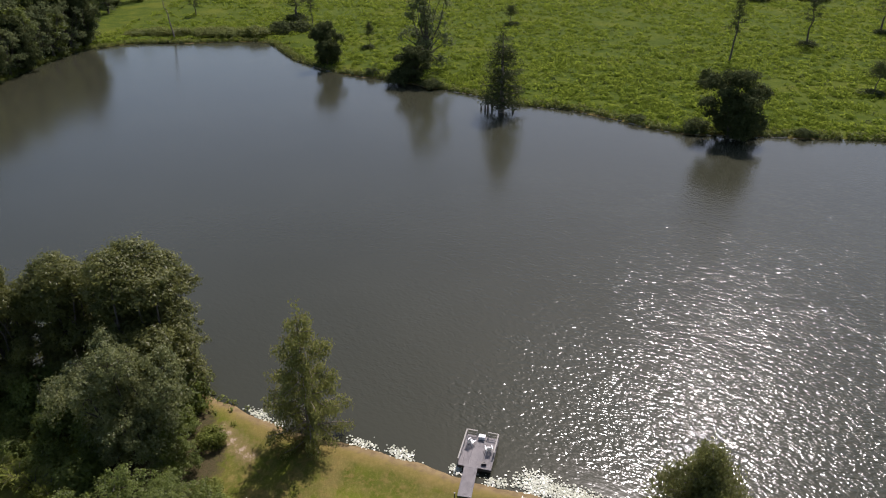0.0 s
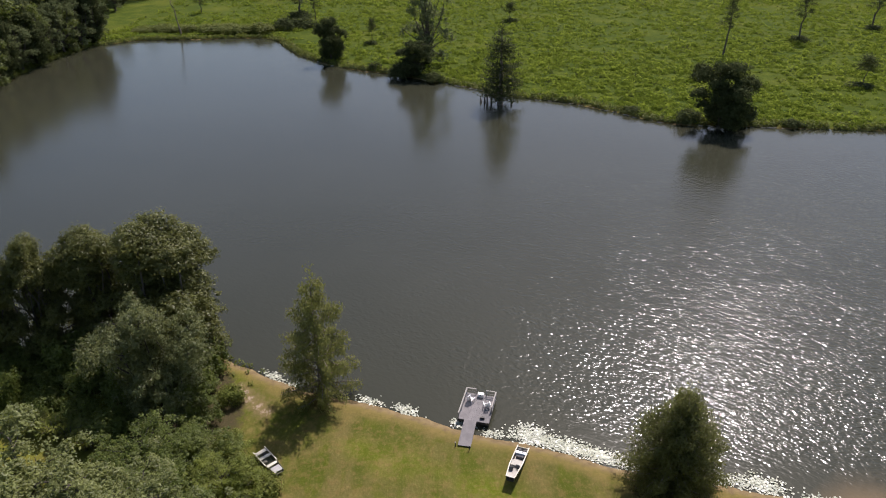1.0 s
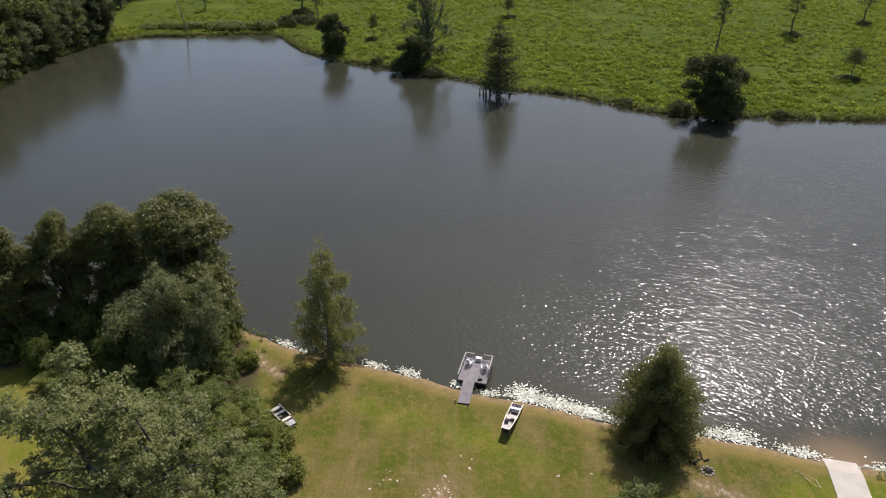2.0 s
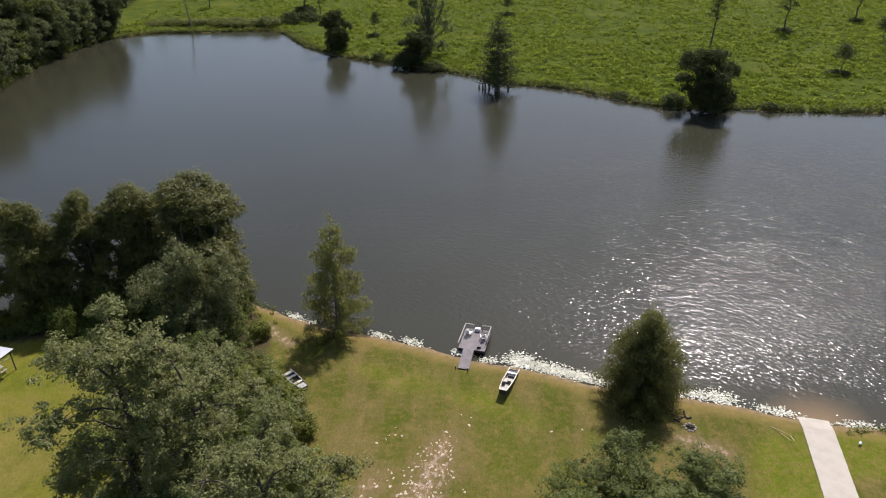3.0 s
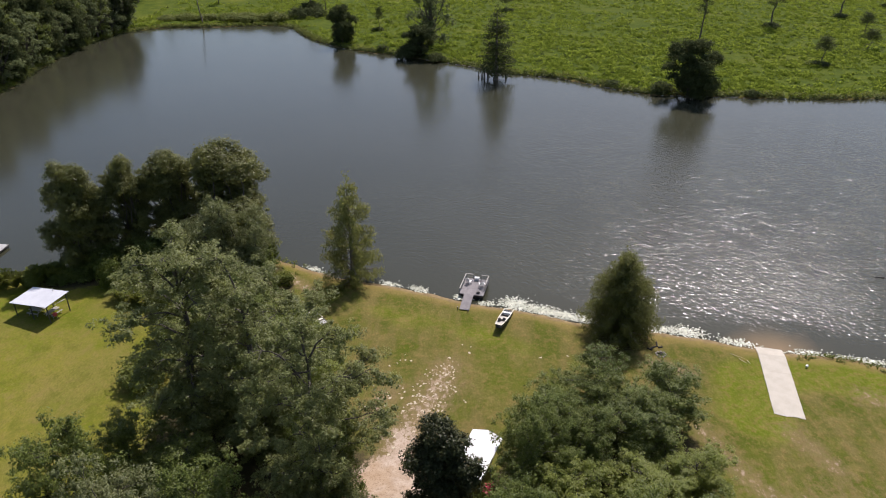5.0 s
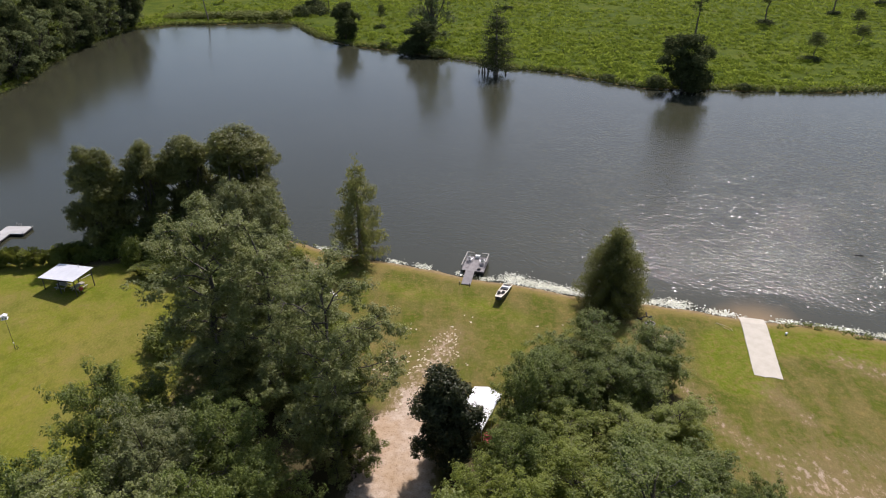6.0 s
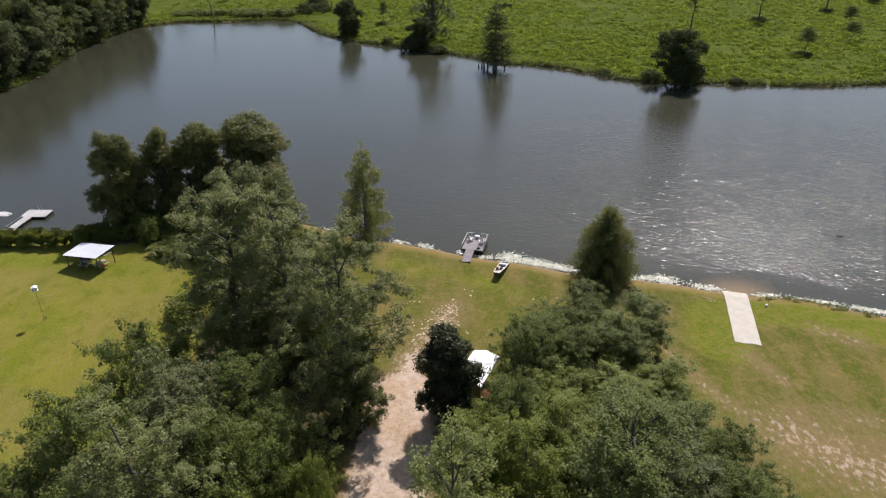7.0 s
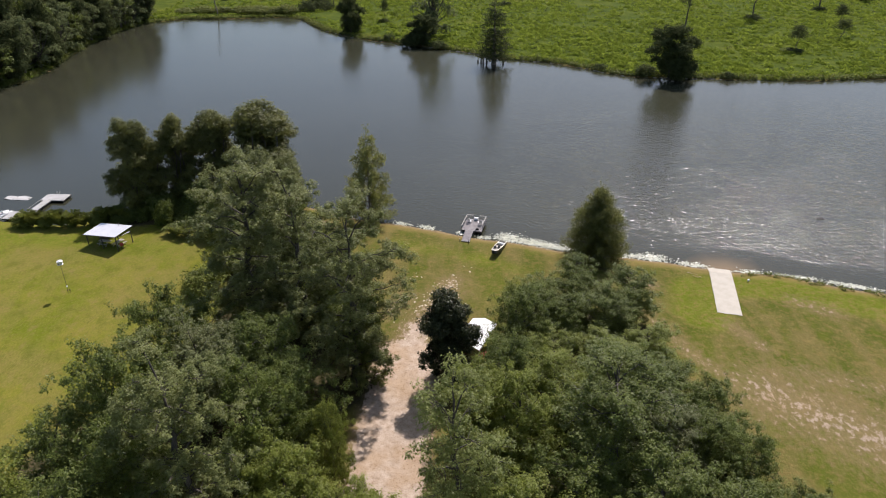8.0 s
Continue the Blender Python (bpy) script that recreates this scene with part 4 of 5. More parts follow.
# ---- built things ----
CONCRETE = worn("pale concrete", (0.47, 0.43, 0.355), (0.37, 0.335, 0.27), 0.85, 2.2)
DECK = worn("grey deck boards", (0.225, 0.205, 0.2), (0.15, 0.138, 0.135), 0.7, 4.0)
PALE_DECK = worn("pale weathered boards", (0.46, 0.45, 0.43), (0.33, 0.32, 0.30), 0.75, 3.0)
FRAME = worn("dark timber frame", (0.07, 0.062, 0.055), (0.04, 0.036, 0.032), 0.8, 5.0)
RAIL = worn("weathered rail wood", (0.38, 0.35, 0.31), (0.27, 0.25, 0.22), 0.8, 6.0)
WHITE = worn("white plastic", (0.80, 0.80, 0.78), (0.66, 0.65, 0.62), 0.45, 5.0)
# white roof greyed: the trees' reflection and shade are in its tone
ROOFING = worn("white sheet metal", (0.60, 0.61, 0.63), (0.42, 0.43, 0.46), 0.4, 0.8)
CANVAS = worn("white canvas", (0.84, 0.84, 0.84), (0.74, 0.74, 0.74), 0.8, 1.0)
# near black: shade under the raised bow is put into the hull colour
SHADED_HULL = worn("hull with shade painted in", (0.035, 0.035, 0.03), (0.06, 0.055, 0.045), 0.5, 3.0)
CREAM = worn("cream painted hull", (0.66, 0.59, 0.44), (0.5, 0.44, 0.32), 0.45, 3.0)
INSIDE = worn("worn boat deck", (0.50, 0.46, 0.39), (0.32, 0.29, 0.25), 0.7, 4.0)
OLIVE = worn("olive boat paint", (0.13, 0.13, 0.07), (0.08, 0.08, 0.045), 0.6, 4.0)
PALE_TRIM = worn("pale cream trim", (0.72, 0.67, 0.55), (0.58, 0.53, 0.42), 0.6, 4.0)
TAN = worn("tan bench boards", (0.50, 0.42, 0.28), (0.36, 0.29, 0.19), 0.75, 4.0)
BLACK = worn("black plastic", (0.018, 0.018, 0.02), (0.03, 0.03, 0.03), 0.4, 6.0)
SEAT = worn("grey boat seat", (0.16, 0.145, 0.13), (0.09, 0.08, 0.075), 0.6, 6.0)
METAL = worn("galvanised metal", (0.5, 0.5, 0.5), (0.36, 0.36, 0.35), 0.35, 6.0, 0.9)
RED = worn("faded red paint", (0.42, 0.05, 0.05), (0.26, 0.04, 0.04), 0.5, 5.0)
STONE = worn("grey field stone", (0.36, 0.33, 0.29), (0.2, 0.18, 0.16), 0.9, 5.0, 0.0, 0.02)
PALE_STONE = worn("bleached stone", (0.54, 0.46, 0.34), (0.42, 0.35, 0.25), 0.9, 6.0)
CHAR = worn("charred wood", (0.02, 0.018, 0.017), (0.05, 0.045, 0.04), 0.95, 8.0)
# near-white base: sun and sky sheen on the glossy pads is in the colour
PAD = leaf_material("floating leaves with sun sheen", (0.50, 0.52, 0.36), (0.66, 0.66, 0.52), (0.70, 0.71, 0.60), 0.1, 0.28, (0.4, 0.36, 0.2))
BLOSSOM = leaf_material("blossom", (0.55, 0.04, 0.09), (0.68, 0.09, 0.16), (0.75, 0.14, 0.2), 0.3, 0.6, (0.4, 0.05, 0.08))

plant((flowering_shrub, 2.4, 1.3, ""), 2.3, 19.8, 2.3, 1.2, 0)


def slab(bm, sx, sy, sz, at=(0, 0, 0), turn=(0, 0, 0), bevel=0.012):
    """A box with softened edges, centred at a place."""
    m = pose(*at, *turn) @ Matrix.Diagonal((sx, sy, sz, 1))
    made = bmesh.ops.create_cube(bm, size=1.0, matrix=m)
    if bevel:
        edges = {e for v in made["verts"] for e in v.link_edges}
        bmesh.ops.bevel(bm, geom=list(edges), offset=min(bevel, 0.3 * min(sx, sy, sz)), segments=1, affect="EDGES", profile=0.5)


def rod(bm, a, b, r0, r1=None, sides=8):
    a, b = Vector(a), Vector(b)
    d = b - a
    m = Matrix.Translation((a + b) / 2) @ d.to_track_quat("Z", "Y").to_matrix().to_4x4()
    bmesh.ops.create_cone(bm, cap_ends=True, segments=sides, radius1=r0, radius2=r0 if r1 is None else r1, depth=d.length, matrix=m)


def solid(name, bm, mat, parent=None, label=""):
    me = bpy.data.meshes.new(name)
    bm.to_mesh(me)
    bm.free()
    me.materials.append(mat)
    ob = new(name, me)
    if parent is not None:
        ob.parent = parent
    return tagged(ob, label)


def one(name, mat, parent, *boxes, label="", bevel=0.012):
    """A part made of one or more soft-edged boxes."""
    bm = bmesh.new()
    for b in boxes:
        slab(bm, *b[:3], at=b[3:6], turn=b[6:9] if len(b) > 6 else (0, 0, 0), bevel=bevel)
    return solid(name, bm, mat, parent, label)


def bars(name, mat, parent, *rods, label=""):
    bm = bmesh.new()
    for r in rods:
        rod(bm, *r)
    return solid(name, bm, mat, parent, label)


def pale_stones():
    """Flat pale stones and shell bits strewn over the bare grass."""
    rng = np.random.default_rng(303)
    bits = []
    for x, y, sx, sy, n in ((-8.0, 42.5, 1.1, 0.9, 8), (-2.7, 41.4, 0.9, 0.9, 34), (-3.4, 38.0, 1.2, 1.6, 70), (-5.0, 34.5, 1.6, 1.6, 60), (-9.5, 35.0, 1.8, 1.8, 18), (4.0, 45.0, 6.0, 3.0, 5), (-8.0, 29.0, 2.2, 3.0, 40)):
        for i in range(n):
            cx, cy = x + rng.normal() * sx, y + rng.normal() * sy
            a = np.sort(rng.uniform(0, 2 * np.pi, 7))
            r = rng.uniform(0.05, 0.3) ** 1.15 * rng.uniform(0.45, 1.2, 7)
            z = float(land_height([cx], [cy])[0])
            low = np.stack((cx + 1.15 * r * np.cos(a), cy + 1.15 * r * np.sin(a), np.full(7, z - 0.03)), 1)
            top = np.stack((cx + r * np.cos(a), cy + r * np.sin(a), np.full(7, z + 0.025) + rng.normal(size=7) * 0.008), 1)
            mid = np.array([[cx, cy, z + 0.035]])
            k = np.arange(7)
            sides = np.stack((k, (k + 1) % 7, 7 + (k + 1) % 7, 7 + k), 1)
            caps = np.stack((7 + k, 7 + (k + 1) % 7, np.full(7, 14), np.full(7, 14)), 1)
            bits.append((np.concatenate((low, top, mid)), sides, caps))
    verts, faces, k = [], [], 0
    for v, s, c in bits:
        verts += [tuple(p) for p in v]
        faces += [tuple(int(j) + k for j in f) for f in s] + [tuple(int(j) + k for j in f[:3]) for f in c]
        k += len(v)
    me = bpy.data.meshes.new("pale_stones")
    me.from_pydata(verts, [], faces)
    me.materials.append(PALE_STONE)
    return tagged(new("pale_stones", me), "pale flat stones strewn over bare grass by the track", "stones", kind="stuff")


def lawn_chair():
    """A white slatted garden armchair."""
    root = new("garden_chair")
    for i in range(5):
        one("slat", WHITE, root, (0.56, 0.085, 0.022, 0, -0.24 + i * 0.11, 0.36 - 0.02 * i))
    for i in range(5):
        one("slat", WHITE, root, (0.1, 0.022, 0.72, -0.23 + i * 0.115, 0.40, 0.66 - 0.02 * abs(i - 2), -18, 0, 0))
    for sx in (-1, 1):
        one("armrest", WHITE, root, (0.12, 0.66, 0.025, sx * 0.36, 0.0, 0.56))
        one("leg", WHITE, root, (0.03, 0.09, 0.56, sx * 0.33, -0.27, 0.28))
        one("leg", WHITE, root, (0.03, 0.09, 0.5, sx * 0.31, 0.36, 0.25, -20, 0, 0))
    return tagged(root, "white slatted garden armchair on the dock", "chair", "dock chairs")


def floating_dock():
    root = new("dock")
    w, d = 3.65, 4.75
    one("frame", FRAME, root, (w, 0.16, 0.3, 0, -d / 2 + 0.08, 0.12), (w, 0.16, 0.3, 0, d / 2 - 0.08, 0.12), (0.16, d - 0.34, 0.3, -w / 2 + 0.08, 0, 0.12), (0.16, d - 0.34, 0.3, w / 2 - 0.08, 0, 0.12), label="dark timber frame")
    for sx in (-1, 1):
        one("float", BLACK, root, (0.9, d - 0.6, 0.5, sx * 1.15, 0, -0.2), bevel=0.08, label="black plastic float")
    n = 34
    for i in range(n):
        y = -d / 2 + d * (i + 0.5) / n
        for sx in (-1, 1):
            one("plank", DECK, root, (1.12, d / n - 0.012, 0.035, sx * 1.26, y, 0.29), bevel=0.006)
    for i in range(10):
        x = -0.62 + 1.24 * i / 9
        one("plank", DECK, root, (0.128, d, 0.035, x, 0, 0.312), bevel=0.006)
    h = 0.95
    posts = [(-w / 2 + 0.06, y) for y in (-d / 2 + 0.1, -0.8, 0.75, d / 2 - 0.1)] + [(-0.62, d / 2 - 0.1), (0.62, d / 2 - 0.1)] + [(w / 2 - 0.06, y) for y in (d / 2 - 0.1, 0.9, -0.5)]
    for x, y in posts:
        one("post", RAIL, root, (0.1, 0.1, h + 0.3, x, y, h / 2))
    for sx, y0, y1 in ((-1, -d / 2 + 0.1, d / 2 - 0.1), (1, -0.5, d / 2 - 0.1)):
        one("rail", RAIL, root, (0.15, y1 - y0 + 0.12, 0.045, sx * (w / 2 - 0.06), (y0 + y1) / 2, h + 0.17))
        one("rail", RAIL, root, (0.04, y1 - y0, 0.09, sx * (w / 2 - 0.06), (y0 + y1) / 2, 0.66))
    for x0, x1 in ((-w / 2 + 0.14, -0.56), (0.56, w / 2 - 0.14)):
        one("rail", RAIL, root, (x1 - x0, 0.15, 0.045, (x0 + x1) / 2, d / 2 - 0.1, h + 0.17))
        one("rail", RAIL, root, (x1 - x0, 0.04, 0.09, (x0 + x1) / 2, d / 2 - 0.1, 0.66))
    return tagged(root, "small floating dock with grey deck boards and wooden rails", "dock")


def gangway():
    root = new("gangway")
    ln, w = 3.95, 1.45
    for sx in (-1, 1):
        one("beam", FRAME, root, (0.09, ln, 0.16, sx * (w / 2 - 0.06), 0, -0.1))
    n = 28
    for i in range(n):
        one("plank", DECK, root, (w, ln / n - 0.012, 0.035, 0, -ln / 2 + ln * (i + 0.5) / n, 0), bevel=0.006)
    return tagged(root, "grey plank gangway from the bank to the floating dock", "gangway")


pale_stones()
DOCK = pose(1.15, 61.05, WATER_Z + 0.42, 0, 0, -12.5)
floating_dock().matrix_basis = DOCK
gangway().matrix_basis = DOCK @ pose(-0.25, -4.32, 0.21, 3.6, 0, 2.5)
chair = lawn_chair()
chair.matrix_basis = DOCK @ pose(-0.98, 0.95, 0.31, 0, 0, 155)
copy_thing(chair, DOCK @ pose(1.05, 0.35, 0.31, 0, 0, 200))


def dock_box():
    root = new("dock_box")
    one("body", WHITE, root, (0.72, 0.46, 0.4, 0, 0, 0.22), bevel=0.04)
    one("lid", WHITE, root, (0.76, 0.5, 0.07, 0, 0, 0.46), bevel=0.03)
    one("latch", BLACK, root, (0.09, 0.03, 0.1, 0, -0.26, 0.4))
    return tagged(root, "white lidded cooler box at the dock's open end", "box")


dock_box().matrix_basis = DOCK @ pose(0.0, 1.95, 0.33)


def dark_box():
    root = new("tackle_box")
    one("body", BLACK, root, (0.5, 0.34, 0.26, 0, 0, 0.13), bevel=0.03)
    one("lid", SEAT, root, (0.52, 0.36, 0.06, 0, 0, 0.29), bevel=0.02)
    one("handle", BLACK, root, (0.2, 0.03, 0.03, 0, 0, 0.34))
    return tagged(root, "small black tackle box on the dock", "box")


dark_box().matrix_basis = DOCK @ pose(0.95, -1.75, 0.31, 0, 0, 10)
for x, y, h in [(-1.35, 55.0, 0.55), (0.2, 54.5, 0.6)]:
    root = new("mooring_post")
    bars("post", FRAME, root, ((0, 0, -0.3), (0, 0, h), 0.06, 0.05))
    bars("cap", RAIL, root, ((0, 0, h), (0, 0, h + 0.05), 0.075))
    root.location = (x, y, 0.0)
    tagged(root, "short dark wooden mooring post in the grass", "post", "mooring posts")


def hull(bm, length, beam, bow_beam, depth, wall=0.05, bow_rise=0.28):
    """An open flat-bottomed hull, its bow at +y."""
    rings = []
    for i in range(9):
        f = i / 8
        y = -length / 2 + length * f
        half = 0.5 * (beam + (bow_beam - beam) * max(0, (f - 0.45) / 0.55) ** 1.6)
        floor = bow_rise * max(0, (f - 0.6) / 0.4) ** 2
        top = depth + 0.06 * f
        rings.append([bm.verts.new(p) for p in ((-half, y, top), (-half * 0.84, y, floor), (half * 0.84, y, floor), (half, y, top), (half - wall, y, top), (half * 0.84 - wall, y, floor + wall), (-half * 0.84 + wall, y, floor + wall), (-half + wall, y, top))])
    for a, b in zip(rings[:-1], rings[1:]):
        for k in range(8):
            bm.faces.new((a[k], b[k], b[(k + 1) % 8], a[(k + 1) % 8]))
    for ring in (rings[0], rings[-1]):
        for k in ((0, 1, 6, 7), (1, 2, 5, 6), (2, 3, 4, 5)):
            bm.faces.new([ring[j] for j in k])
    bmesh.ops.recalc_face_normals(bm, faces=bm.faces)


def boat_seat(parent, at, turn):
    s = solid("seat", seat_shape(), SEAT, parent, "grey swivel boat seat")
    s.matrix_basis = pose(*at, 0, 0, turn)
    return s


def seat_shape():
    bm = bmesh.new()
    rod(bm, (0, 0, -0.3), (0, 0, 0), 0.04)
    slab(bm, 0.46, 0.44, 0.1, (0, 0, 0.04), bevel=0.035)
    slab(bm, 0.46, 0.09, 0.42, (0, -0.22, 0.26), (-10, 0, 0), 0.035)
    return bm


def fishing_boat():
    root = new("fishing_boat")
    bm = bmesh.new()
    hull(bm, 4.9, 1.42, 0.95, 0.56, bow_rise=0.08)
    solid("hull", bm, SHADED_HULL, root, "hull sides, shade painted in near black")
    one("foredeck", INSIDE, root, (0.98, 1.1, 0.03, 0, 1.85, 0.545))
    one("bow_cap", PALE_TRIM, root, (1.0, 0.1, 0.05, 0, 2.42, 0.61))
    one("floor", INSIDE, root, (1.06, 3.9, 0.03, 0, -0.35, 0.14))
    one("middle_bench", INSIDE, root, (1.36, 0.8, 0.06, 0, 0.1, 0.42), (1.3, 0.05, 0.34, 0, -0.27, 0.25), (1.3, 0.05, 0.34, 0, 0.47, 0.25))
    one("stern_bench", WHITE, root, (1.36, 0.4, 0.06, 0, -1.5, 0.48), (1.3, 0.05, 0.36, 0, -1.32, 0.28))
    one("transom", CREAM, root, (1.34, 0.06, 0.5, 0, -2.26, 0.3))
    for sx in (-1, 1):
        one("gunwale", PALE_TRIM, root, (0.12, 3.0, 0.05, sx * 0.69, -0.95, 0.58))
        one("gunwale", PALE_TRIM, root, (0.12, 2.0, 0.05, sx * 0.585, 1.45, 0.61, 0, 0, sx * 6.2))
    boat_seat(root, (-0.34, 0.75, 0.5), 180)
    boat_seat(root, (0.3, 1.3, 0.62), 200)
    one("battery_box", BLACK, root, (0.42, 0.3, 0.28, 0.2, -1.0, 0.28), bevel=0.03)
    one("fuel_tank", BLACK, root, (0.5, 0.4, 0.3, 0.3, -1.95, 0.36), bevel=0.06)
    one("gear_bag", SEAT, root, (0.5, 0.34, 0.3, -0.36, -1.95, 0.36, 0, 0, 12), bevel=0.08)
    one("gear_bag", BLACK, root, (0.55, 0.4, 0.3, -0.25, -1.0, 0.3, 0, 0, -8), bevel=0.08)
    bars("trolling_motor", BLACK, root, ((-0.5, -2.25, 0.75), (-0.2, -1.2, 0.8), 0.035))
    return tagged(root, "cream flat-bottomed fishing boat pulled up on the bank", "boat", "boats")


ob = fishing_boat()
ob.matrix_basis = pose(5.2, 52.0, 0.3, 9.0, 0, 161.5) @ Matrix.Diagonal((0.92, 1.17, 1.0, 1.0))


def jon_boat():
    root = new("rowing_boat")
    bm = bmesh.new()
    hull(bm, 4.4, 1.4, 1.0, 0.48)
    solid("hull", bm, OLIVE, root)
    for sx in (-1, 1):
        one("gunwale", PALE_TRIM, root, (0.11, 2.6, 0.045, sx * 0.68, -0.85, 0.52))
    one("stern_bench", PALE_TRIM, root, (1.26, 0.42, 0.05, 0, -1.75, 0.44))
    one("middle_bench", PALE_TRIM, root, (1.28, 0.4, 0.05, 0, -0.85, 0.42))
    one("front_bench", PALE_TRIM, root, (1.2, 0.34, 0.05, 0, 0.6, 0.42))
    one("foredeck", PALE_DECK, root, (1.0, 0.9, 0.04, 0, 1.55, 0.46))
    one("fuel_can", BLACK, root, (0.4, 0.3, 0.3, -0.2, -1.35, 0.22), bevel=0.05)
    one("crate", TAN, root, (0.4, 0.36, 0.26, 0.28, -0.35, 0.2), bevel=0.03)
    bars("paddle", TAN, root, ((-0.4, -0.6, 0.15), (-0.3, 0.9, 0.18), 0.025))
    return tagged(root, "old olive flat-bottomed rowing boat with tan benches lying on the grass", "boat", "boats")


ob = jon_boat()
ob.matrix_basis = pose(-21.2, 51.8, 0.02, 0, 0, -135.5)

# ramp: concrete panels with open joints, running down into the water
ramp = tagged(new("boat_ramp"), "pale concrete boat ramp running into the pond", "ramp", kind="structure")
rise = [(0, 0.1), (4.2, 0.1), (8.3, 0.1), (12.1, 0.07), (13.8, -0.28), (16.5, -1.0)]
rng = np.random.default_rng(77)
for (a, za), (b, zb) in zip(rise[:-1], rise[1:]):
    bm = bmesh.new()
    rows = []
    for k in range(9):
        f = k / 8
        y, z = a + 0.003 + (b - a - 0.006) * f, za + (zb - za) * f
        wl, wr = 1.7 + rng.normal() * 0.012, 1.7 + rng.normal() * 0.012
        end = 0.05 * rng.normal() if a == 0 and k == 0 else 0.0
        rows.append([bm.verts.new(p) for p in ((-wl, y + end, z - 0.14), (-wl + 0.02, y + end, z), (-0.4, y - end, z + 0.012), (0.5, y + 0.5 * end, z + 0.008), (wr - 0.02, y - end, z), (wr, y - end, z - 0.14))])
    for p, q in zip(rows[:-1], rows[1:]):
        for k in range(6):
            bm.faces.new((p[k], p[(k + 1) % 6], q[(k + 1) % 6], q[k]))
    for ring in (rows[0], rows[-1]):
        bm.faces.new(ring)
    bmesh.ops.recalc_face_normals(bm, faces=bm.faces)
    solid("panel", bm, CONCRETE, ramp)
ramp.matrix_basis = pose(37.3, 33.3, 0.0, 0, 0, -11.8)


def pavilion():
    """An open shelter: one tilted roof of ribbed white sheets on timber posts."""
    root = new("pavilion")
    w, d, mid = 6.9, 4.25, 2.72

    def roof_at(x, y):
        return mid + 0.087 * x + 0.052 * y

    for x in (-w / 2 + 0.35, 0, w / 2 - 0.35):
        for y in (-d / 2 + 0.4, d / 2 - 0.4):
            h = roof_at(x, y) - 0.2
            one("post", FRAME, root, (0.12, 0.12, h, x, y, h / 2))
    for y in (-d / 2 + 0.4, d / 2 - 0.4):
        one("beam", FRAME, root, (w - 0.2, 0.1, 0.2, 0, y, roof_at(0, y) - 0.2, 0, -5, 0))
    for i in range(7):
        x = -w / 2 + 0.2 + i * (w - 0.4) / 6
        one("rafter", FRAME, root, (0.06, d - 0.1, 0.12, x, 0, roof_at(x, 0) - 0.09, 3, 0, 0))
    roof = one("roof", ROOFING, root, (w, d, 0.04, 0, 0, mid, 3, -5, 0), label="white ribbed sheet-metal roof")
    for i in range(15):
        x = -w / 2 + 0.1 + i * (w - 0.2) / 14
        one("rib", ROOFING, roof, (0.05, d - 0.02, 0.03, x, 0, roof_at(x, 0) + 0.03, 3, -5, 0))
    bars("vent_pipe", METAL, root, ((0.9, 1.7, 2.6), (0.9, 1.7, 3.4), 0.06))
    bars("gutter_brace", METAL, root, ((w / 2 - 0.1, -0.6, 2.5), (w / 2 + 0.35, 0.9, 2.62), 0.05))
    return tagged(root, "open timber pavilion with a white metal roof on the lawn", "pavilion")


PAV = pose(-61.1, 52.75, 0, 0, 0, -17.5)
pavilion().matrix_basis = PAV


def picnic_table():
    root = new("picnic_table")
    for i in range(5):
        one("plank", RAIL, root, (1.9, 0.14, 0.04, 0, -0.32 + i * 0.16, 0.74))
    for sy in (-1, 1):
        for j in range(2):
            one("bench_plank", RAIL, root, (1.9, 0.13, 0.04, 0, sy * (0.66 + j * 0.15), 0.44))
    for sx in (-1, 1):
        for sy in (-1, 1):
            one("leg", RAIL, root, (0.05, 0.1, 0.92, sx * 0.7, sy * 0.45, 0.36, sy * 34, 0, 0))
        one("brace", RAIL, root, (0.05, 1.6, 0.09, sx * 0.7, 0, 0.4))
    return tagged(root, "weathered wooden picnic table under the pavilion", "table", "picnic tables")


table = picnic_table()
table.matrix_basis = PAV @ pose(1.6, 0.2, 0, 0, 0, 90)
copy_thing(table, PAV @ pose(-0.9, -0.4, 0, 0, 0, 4))


def grill():
    root = new("grill")
    bm = bmesh.new()
    bmesh.ops.create_uvsphere(bm, u_segments=16, v_segments=10, radius=0.32, matrix=Matrix.Translation((0, 0, 0.78)))
    solid("kettle", bm, RED, root, "faded red kettle lid")
    for i in range(3):
        a = i * 2.094
        bars("leg", METAL, root, ((math.cos(a) * 0.18, math.sin(a) * 0.18, 0.6), (math.cos(a) * 0.36, math.sin(a) * 0.36, 0), 0.018))
    bars("handle", BLACK, root, ((-0.1, 0, 1.12), (0.1, 0, 1.12), 0.02))
    return tagged(root, "faded red kettle grill beside the picnic table", "grill")




# Invented crates: dark filler for the shade and dim shapes under the roof.
def crate_stack():
    root = new("crate_stack")
    for i, (x, y, z, w, a) in enumerate([(0, 0, 0.3, 1.1, 3), (0.1, 0.9, 0.26, 0.9, -8), (0.05, 0.1, 0.82, 0.85, 12)]):
        crate = one("crate", FRAME, root, (w, 0.8, 0.5, x, y, z, 0, 0, a))
        one("lid", SEAT, crate, (w + 0.06, 0.86, 0.05, x, y, z + 0.28, 0, 0, a))
    return tagged(root, "dark crates added to fill the shade under the pavilion", "crates")


crate_stack().matrix_basis = PAV @ pose(-2.3, 0.9, 0)
grill().matrix_basis = PAV @ pose(2.9, -0.6, 0)


